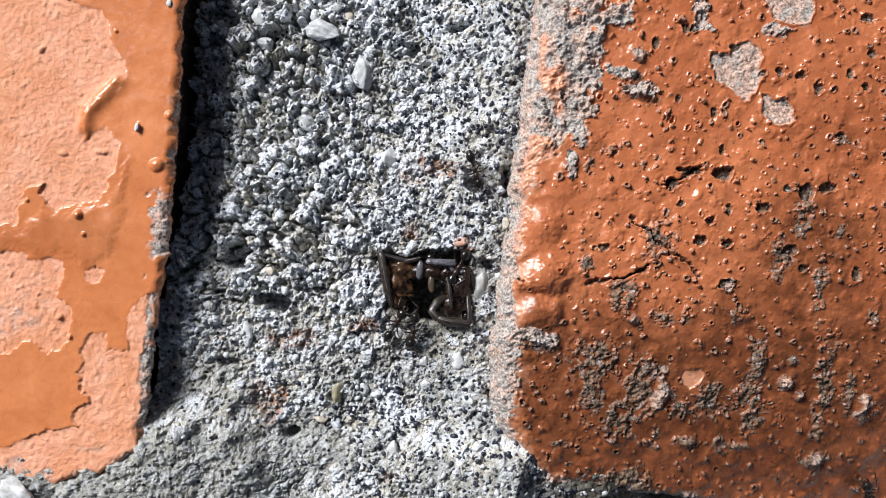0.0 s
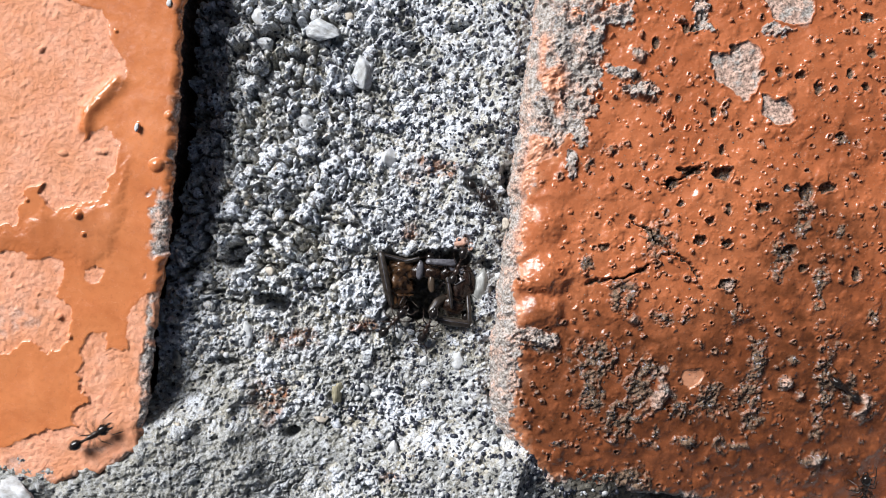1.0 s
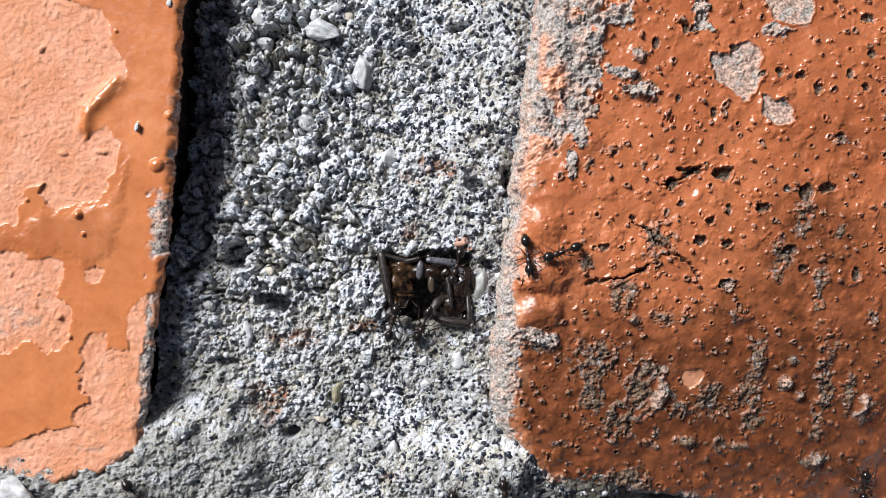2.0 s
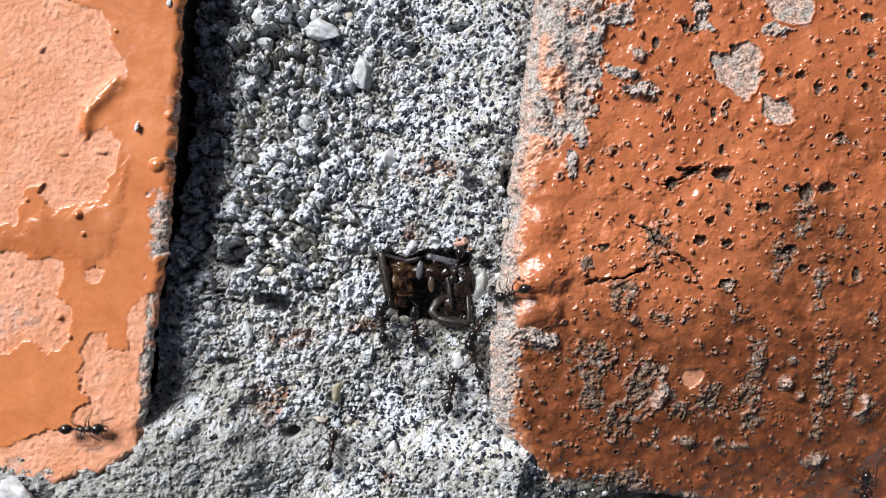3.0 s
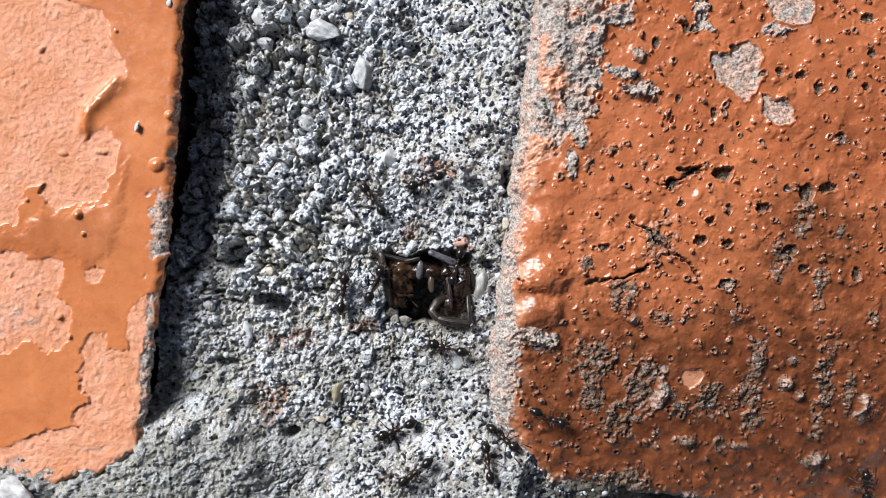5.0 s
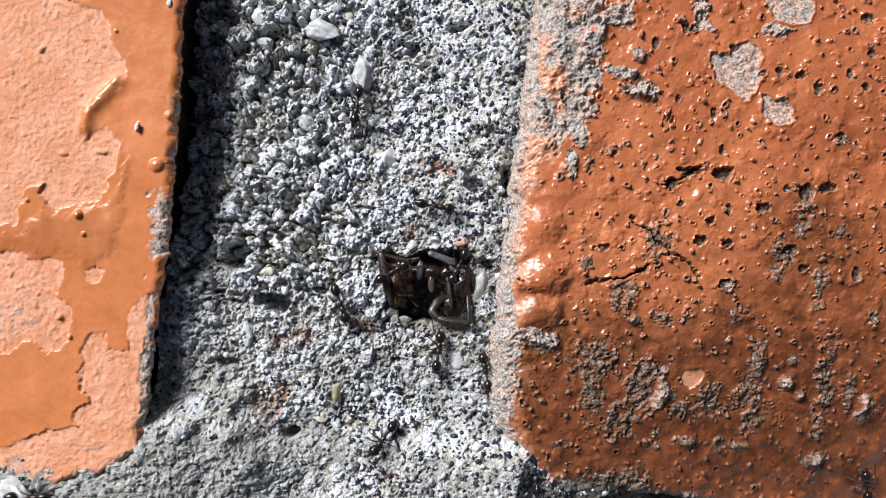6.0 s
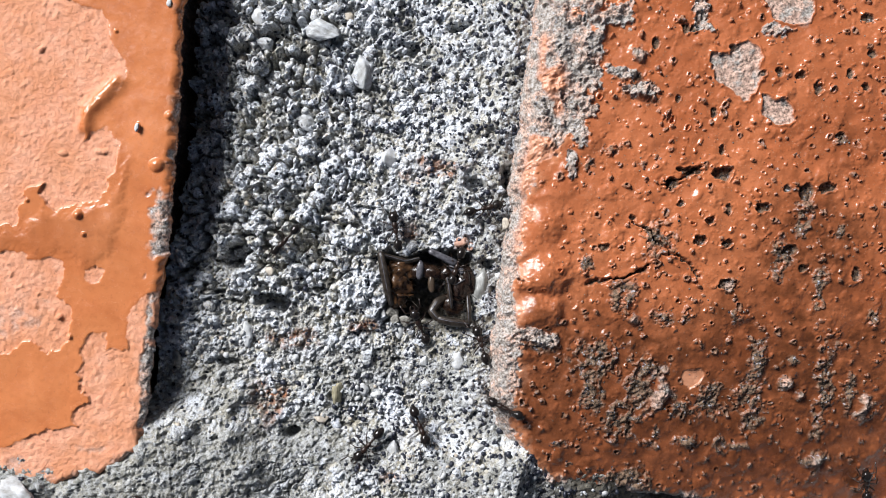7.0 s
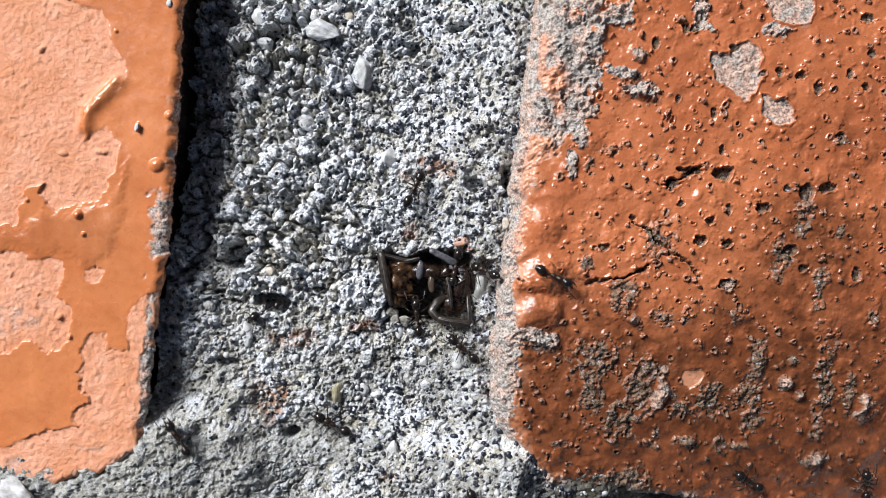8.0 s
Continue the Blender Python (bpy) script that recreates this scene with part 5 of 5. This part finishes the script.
TRACKS = [
    (1.1, [(0, 1.67, -1.90, -118), (0.5, 1.64, -1.87, -116), (1, 1.64, -1.81, -112), (1.5, 1.40, -1.81, -104), (2.8, 1.51, -1.84, -110), (3, 1.42, -1.78, -105), (3.5, 1.27, -1.90, -98), (4, 1.36, -1.87, -103), (4.5, 1.33, -1.87, -101), (6, 1.67, -1.81, -116), (6.5, 1.54, -1.84, -111), (7, 1.48, -1.84, -108), (7.5, 1.30, -1.90, -100), (8, 1.33, -1.96, -102)], -0.85),
    (1.15, [(0, 47.09, -27.11, 111), (1.5, 46.29, -25.91, 97), (3.5, 46.48, -25.89, 101), (6, 46.53, -25.81, 108), (8, 46.48, -25.78, 103)]),
    (1.1, [(0, -4.92, -7.83, 57), (0.5, -5.07, -7.71, 50), (1, -5.16, -7.66, 47), (1.5, -5.31, -7.59, 46), (1.7, -4.89, -7.54, 57), (2.3, -5.64, -7.71, 93), (2.8, -6.12, -7.82, 95), (3, -6.38, -7.80, 94), (3.5, -6.67, -6.56, 97), (4, -6.82, -5.67, 92), (4.5, -7.42, -3.88, 75), (4.7, -7.45, -3.62, 77), (5.3, -6.83, -3.74, 55), (5.8, -5.67, -2.28, 36), (6, -5.34, -2.43, 30), (6.2, -4.36, -1.81, 35), (6.5, -4.24, -1.13, 48), (6.6, -5.04, -0.53, 66), (6.8, -4.98, -0.32, 80), (7, -4.95, 1.88, 99), (7.2, -5.16, 3.06, 84), (7.4, -4.62, 4.62, 72), (7.6, -3.48, 5.52, 55), (7.8, -3.01, 6.27, 54), (8, -3.10, 6.16, 64)], 0.1),
    (1.15, [(0, -3.08, -8.28, -100), (0.5, -1.52, -7.80, -115), (1, -1.43, -7.80, -114), (1.5, -1.72, -7.71, -122), (1.7, -1.78, -7.78, -121), (2.8, -2.49, -7.54, -94), (3, -2.91, -7.86, -86), (3.2, -2.46, -9.43, -119), (3.4, -2.38, -9.91, -136), (3.6, -2.29, -10.29, -167), (3.8, -1.57, -10.00, -165), (4, -0.77, -9.70, -175), (4.1, -0.66, -9.46, -161), (4.3, -0.18, -9.85, -162), (4.5, 1.30, -9.52, -145), (4.7, 1.69, -9.44, -129), (5.2, -0.09, -11.21, -238), (5.8, -0.45, -12.40, -270), (6, -0.49, -10.96, -278), (6.2, 0.04, -10.92, -298), (6.4, -1.02, -11.39, -266), (6.6, -1.58, -10.58, -247), (6.8, -2.20, -8.24, -243, -0.5), (7, -2.46, -8.12, -247, -0.9), (7.5, -2.79, -7.57, -258, -1.1), (8, -2.73, -7.26, -265, -1.2)]),
    (1.1, [(0, 3.27, 8.54, -72), (0.3, 2.84, 7.98, -61), (0.6, 3.53, 8.07, -64), (0.9, 4.16, 7.00, -42), (1.2, 4.06, 3.15, -51), (1.4, 5.55, 3.03, -38), (1.5, 6.76, 3.86, -40), (1.7, 7.88, 1.69, -40), (2.1, 8.79, -1.52, -96), (2.5, 7.03, -5.43, -125), (2.8, 4.57, -6.82, -124), (3, 3.97, -7.80, -122), (3.2, 3.98, -8.25, -138), (3.4, 4.28, -8.24, -73), (3.6, 4.16, -9.11, -65), (3.8, 4.16, -10.35, -60), (4, 4.69, -12.31, -81), (4.1, 5.13, -14.09, -76), (4.2, 5.72, -14.98, -16), (4.3, 6.26, -15.13, 50), (4.5, 7.38, -14.27, 68), (4.7, 7.66, -16.11, 3), (5.1, 11.88, -17.75, -34), (5.6, 18.09, -27.28, -68), (6.1, 19.35, -30.61, 97), (6.3, 19.36, -27.29, 95), (6.5, 19.3, -24.6, 98), (6.6, 18.26, -22.05, 119), (6.7, 15.42, -19.53, 139), (6.8, 12.29, -18.63, 160), (7, 6.58, -16.59, 154), (7.2, 5.08, -16.17, 149), (7.4, 4.09, -13.21, 121), (7.6, 3.59, -11.66, 122), (7.8, 2.96, -11.18, 133), (8, 2.19, -10.62, 138)]),
    (1.1, [(0, 55.34, -23.36, 153), (0.8, 51.92, -20.34, 148), (1, 42.64, -14.89, 143), (1.2, 38.64, -11.61, 138), (1.4, 31.16, -8.24, 145), (1.5, 24.73, -4.51, 145), (1.7, 16.5, -0.89, 149), (1.9, 12.95, 0.06, 180), (2.3, 9.21, -1.38, 259), (2.8, 6.29, -4.10, 202), (2.9, 7.06, -4.75, 209), (3, 7.50, -4.28, 201), (3.2, 5.94, -2.50, 162), (3.4, 5.37, -1.75, 140), (3.6, 5.28, -1.19, 135), (3.8, 5.84, 0.92, 116), (4, 5.13, 2.88, 138), (4.1, 4.42, 3.06, 135), (4.3, 1.98, 4.42, 167), (4.5, 1.04, 5.75, 132), (4.7, 0.32, 6.59, 127), (5.1, -2.46, 7.33, 225), (5.5, -5.43, 6.53, 277), (5.8, -3.26, 4.75, 360), (6, -0.95, 4.54, 350), (6.2, 1.78, 4.75, 360), (6.4, 3.14, 4.00, 326), (6.6, 4.04, 2.37, 322), (6.8, 4.33, 4.18, 364), (7, 4.25, 4.25, 374), (7.2, 4.00, 2.19, 307), (7.4, 4.56, 0.45, 293), (7.6, 5.49, 0.39, 313), (7.8, 8.24, -0.60, 348), (8, 11.21, -2.75, 333)]),
    (1.15, [(0, 7.38, -31.55, 104), (1.7, 6.94, -30.09, 96), (2.3, 5.95, -21.43, 101), (2.8, 4.21, -13.88, 101), (3, 3.35, -11.71, 109), (3.2, 3.02, -9.67, 175), (3.4, 2.93, -9.46, 171), (3.6, 2.23, -10.77, 221), (3.8, 1.07, -11.93, 208), (4, -2.64, -12.79, 173), (4.1, -3.62, -13.05, 153), (4.3, -7.56, -10.60, 136), (4.5, -10.95, -8.61, 130), (4.7, -11.16, -6.05, 83), (5.2, -10.03, -3.65, 82), (5.8, -10.98, -3.29, 253), (6, -10.77, -5.70, 290), (6.2, -9.88, -9.34, 296), (6.4, -8.31, -11.98, 302), (6.6, -5.17, -13.44, 335), (6.8, -3.50, -16.41, 304), (7, -2.37, -18.70, 293), (7.2, -2.21, -21.09, 278), (7.4, -0.14, -22.98, 315), (7.6, 2.52, -23.04, 336), (7.8, 3.33, -24.88, 303), (8, 3.75, -26.73, 300)]),
    (1.15, [(0, 0.94, -30.24, 90), (1.9, 0.94, -28.48, 90), (2.4, 1.23, -22.14, 88), (2.8, 0.83, -17.20, 81), (2.9, 0.80, -15.61, 85), (3, 0.83, -15.25, 79), (3.2, 0.59, -15.61, 79), (3.4, 0.35, -15.31, 84), (3.6, -0.06, -15.72, 99), (3.8, -0.95, -16.94, 117), (4, -2.25, -17.21, 148), (4.1, -2.85, -17.06, 158), (4.3, -3.17, -17.61, 182), (4.5, -4.32, -18.81, 184), (4.7, -4.32, -18.79, 195), (5.8, -6.62, -19.51, 219), (6, -6.32, -19.90, 232), (6.2, -6.55, -20.20, 230), (6.4, -7.08, -20.48, 232), (6.6, -7.46, -20.58, 230), (6.8, -7.55, -20.66, 231), (7, -7.75, -20.41, 228), (7.2, -7.89, -20.06, 223), (7.4, -7.78, -19.76, 230), (7.6, -8.34, -19.28, 199), (7.8, -10.48, -18.77, 182), (8, -11.61, -18.47, 151)]),
    (1.1, [(0, -8.43, -31.84, 90), (2.2, -7.12, -29.50, 96), (2.5, -7.70, -25.41, 107), (2.8, -11.25, -22.84, 73), (2.9, -11.20, -22.31, 67), (3, -11.69, -21.26, 82), (3.2, -11.80, -18.70, 81), (3.4, -9.70, -17.72, 38), (3.6, -7.97, -17.61, 19), (3.8, -4.46, -19.90, -26), (4, -4.42, -21.15, -40), (4.1, -4.35, -22.27, -55), (4.3, -3.20, -25.99, -80), (4.6, -1.69, -28.34, -79), (8, 5.33, -33.02, -11)]),
    (1.15, [(0, 2.84, -34.19, 96), (3.3, 2.54, -29.80, 96), (3.6, 2.22, -26.84, 94), (3.8, 1.34, -24.38, 102), (4, 1.94, -23.82, 101), (4.1, 2.02, -23.52, 103), (4.3, 1.85, -21.66, 97), (4.5, 1.18, -22.14, 106), (4.7, -0.21, -21.75, 132), (5, -2.88, -23.12, 217), (5.4, -5.06, -26.73, 251), (8, -7.55, -31.84, 259)]),
    (1.1, [(0, 2.37, -5.88, 96, -2.6), (3.7, 2.43, -6.17, 87, -2.4), (4, 2.85, -7.50, -71), (4.2, 3.32, -10.48, -85), (4.3, 3.44, -12.84, -80), (4.5, 3.08, -16.50, -85), (4.7, 5.36, -18.76, -29), (5.2, 7.28, -20.87, -41), (5.8, 9.87, -24.58, -84), (6.1, 10.05, -27.52, -87), (8, 10.38, -31.36, -84)]),
    (1.1, [(0, 8.96, -35.84, 96), (4.2, 7.23, -30.09, 96), (4.5, 6.73, -26.63, 104), (4.7, 5.47, -25.44, 96), (5.2, 4.19, -20.30, 101), (5.8, 4.05, -14.64, 105), (6, 4.54, -13.08, 101), (6.2, 4.62, -10.79, 99), (6.4, 4.87, -9.93, 104), (6.6, 4.30, -9.57, 111), (6.8, 4.71, -10.00, 121), (7, 4.09, -10.23, 107), (7.2, 5.22, -6.41, 101), (7.4, 5.04, -3.35, 100), (7.6, 5.25, -3.21, 126), (7.8, 5.28, -3.56, 117), (8, 5.04, -2.53, 156)]),
    (1.1, [(0, -0.35, -2.17, 129, -2.6), (3, -0.36, -1.93, 136, -2.4), (3.4, -0.48, -0.97, 152, -0.8), (3.6, -1.01, -0.47, 158), (3.8, -2.20, -0.18, 147), (4, -2.64, 0.51, 121), (4.1, -2.94, 1.06, 101), (4.3, -3.47, 1.63, 108), (4.5, -3.65, 1.30, 116), (4.7, -4.99, 0.92, 147), (5.1, -8.0, 6.5, 120), (5.4, -10.5, 13.0, 105), (5.6, -10.7, 16.9, 150), (5.8, -9.8, 16.1, 240), (6, -9.0, 15.0, 262), (6.1, -9.2, 14.1, 255), (6.2, -10.7, 12.5, 215), (6.3, -11.8, 12.3, 200), (6.4, -13.6, 11.3, 205), (6.5, -13.4, 9.7, 262), (6.6, -13.2, 7.8, 268), (6.8, -14.6, 4.4, 245), (7, -16.55, 0.89, 227), (7.4, -17.50, -2.10, 262), (7.6, -17.59, -3.44, 249), (7.8, -17.92, -5.22, 258), (8, -19.13, -6.79, 208)]),
    (1.15, [(0, -49.75, -17.67, -27), (0.4, -47.92, -19.42, -12), (0.6, -45.11, -20.20, -10), (0.8, -39.92, -20.93, -2), (1, -35.08, -18.70, 29), (1.2, -32.80, -18.19, 23), (1.3, -32.82, -18.49, 17), (1.4, -32.38, -18.06, 24), (1.5, -33.33, -18.31, 30), (1.6, -33.58, -19.10, 0), (1.7, -33.17, -20.37, -28), (2, -30.23, -24.53, -49), (2.3, -28.62, -27.75, -79), (8, -27.45, -31.84, -79)]),
    (1.15, [(0, -51.30, -14.58, 0), (2, -49.05, -15.28, -5), (2.4, -44.55, -16.41, -5), (2.8, -37.41, -17.02, 17), (3, -35.86, -17.83, 0), (3.1, -35.00, -19.20, 0), (3.2, -33.35, -19.61, -9), (3.4, -32.56, -21.87, -27), (3.5, -31.86, -22.12, -20), (3.6, -30.84, -23.36, -15), (3.8, -30.85, -25.76, -52), (4.1, -29.51, -28.48, -66), (8, -28.33, -32.43, -90)]),
    (1.15, [(0, -51.30, -26.11, 10), (5.4, -49.05, -25.41, 5), (5.8, -45.17, -24.57, 5), (6, -40.93, -24.40, -3), (6.2, -37.99, -23.46, 7), (6.4, -35.76, -23.31, 7), (6.5, -34.85, -22.30, 17), (6.7, -31.77, -22.37, -5), (6.9, -30.09, -24.67, -41), (7.1, -28.34, -27.75, -68), (8, -27.16, -32.43, -90)]),
    (1.1, [(0, -20.43, -34.19, 101), (7.3, -21.02, -30.09, 101), (7.7, -23.46, -24.20, 115), (8, -26.46, -18.98, 123)]),
    (1.1, [(0, 37.00, -37.84, 101), (7.2, 35.36, -32.39, 108), (7.5, 34.43, -28.20, 112), (7.7, 33.49, -25.81, 118), (8, 33.1, -25.14, 148)]),
]



def ants():
    made = []
    first = build_ant()
    for k, (size, rows, *_) in enumerate(TRACKS):
        ant = first if k == 0 else copy_thing(first, Matrix.Identity(4))
        made.append(ant)
    for ant, (size, rows, *_) in zip(made, TRACKS):
        ant.scale = (size, size, size)
    return made


# Two small white pieces set on the left brick's paint.
spot_mesh = pebble_mesh("paint_chip", PALE_GRAIN, 91, 0.5, 2, 0.3)
for x, y, rx, ry in [(-30.55, 12.19, 0.23, 0.51), (-27.43, 24.66, 0.28, 0.4)]:
    tagged(lay(spot_mesh, "paint_chip", x, y, rx, ry, -15, 0.5, BRICK_LEFT), "small white spot on the paint")
pebbles()
ANTS = ants()
grit()
brick_grit()


def motions():
    """All that moves: the ants with their legs, and the insect's loose leg."""
    for k, (ant, (size, rows, *lift)) in enumerate(zip(ANTS, TRACKS)):
        path, speed = travel(rows, lift[0] if lift else 0.0)
        walk(ant, path)
        stride(ant, speed, k * 1.3)
    walk(LOOSE_LEG, [(t, Matrix.Translation(LOOSE_JOINT) @ pose(0, 0, 0, 0, 4 * a / 20, -a)) for t, a in
                     ((0, 0), (1.5, 0), (1.8, 2), (2.8, 10), (3.0, 11), (3.4, 16), (3.8, 24), (4.5, 22), (6.0, 18), (6.5, 20), (8.0, 24))])


motions()
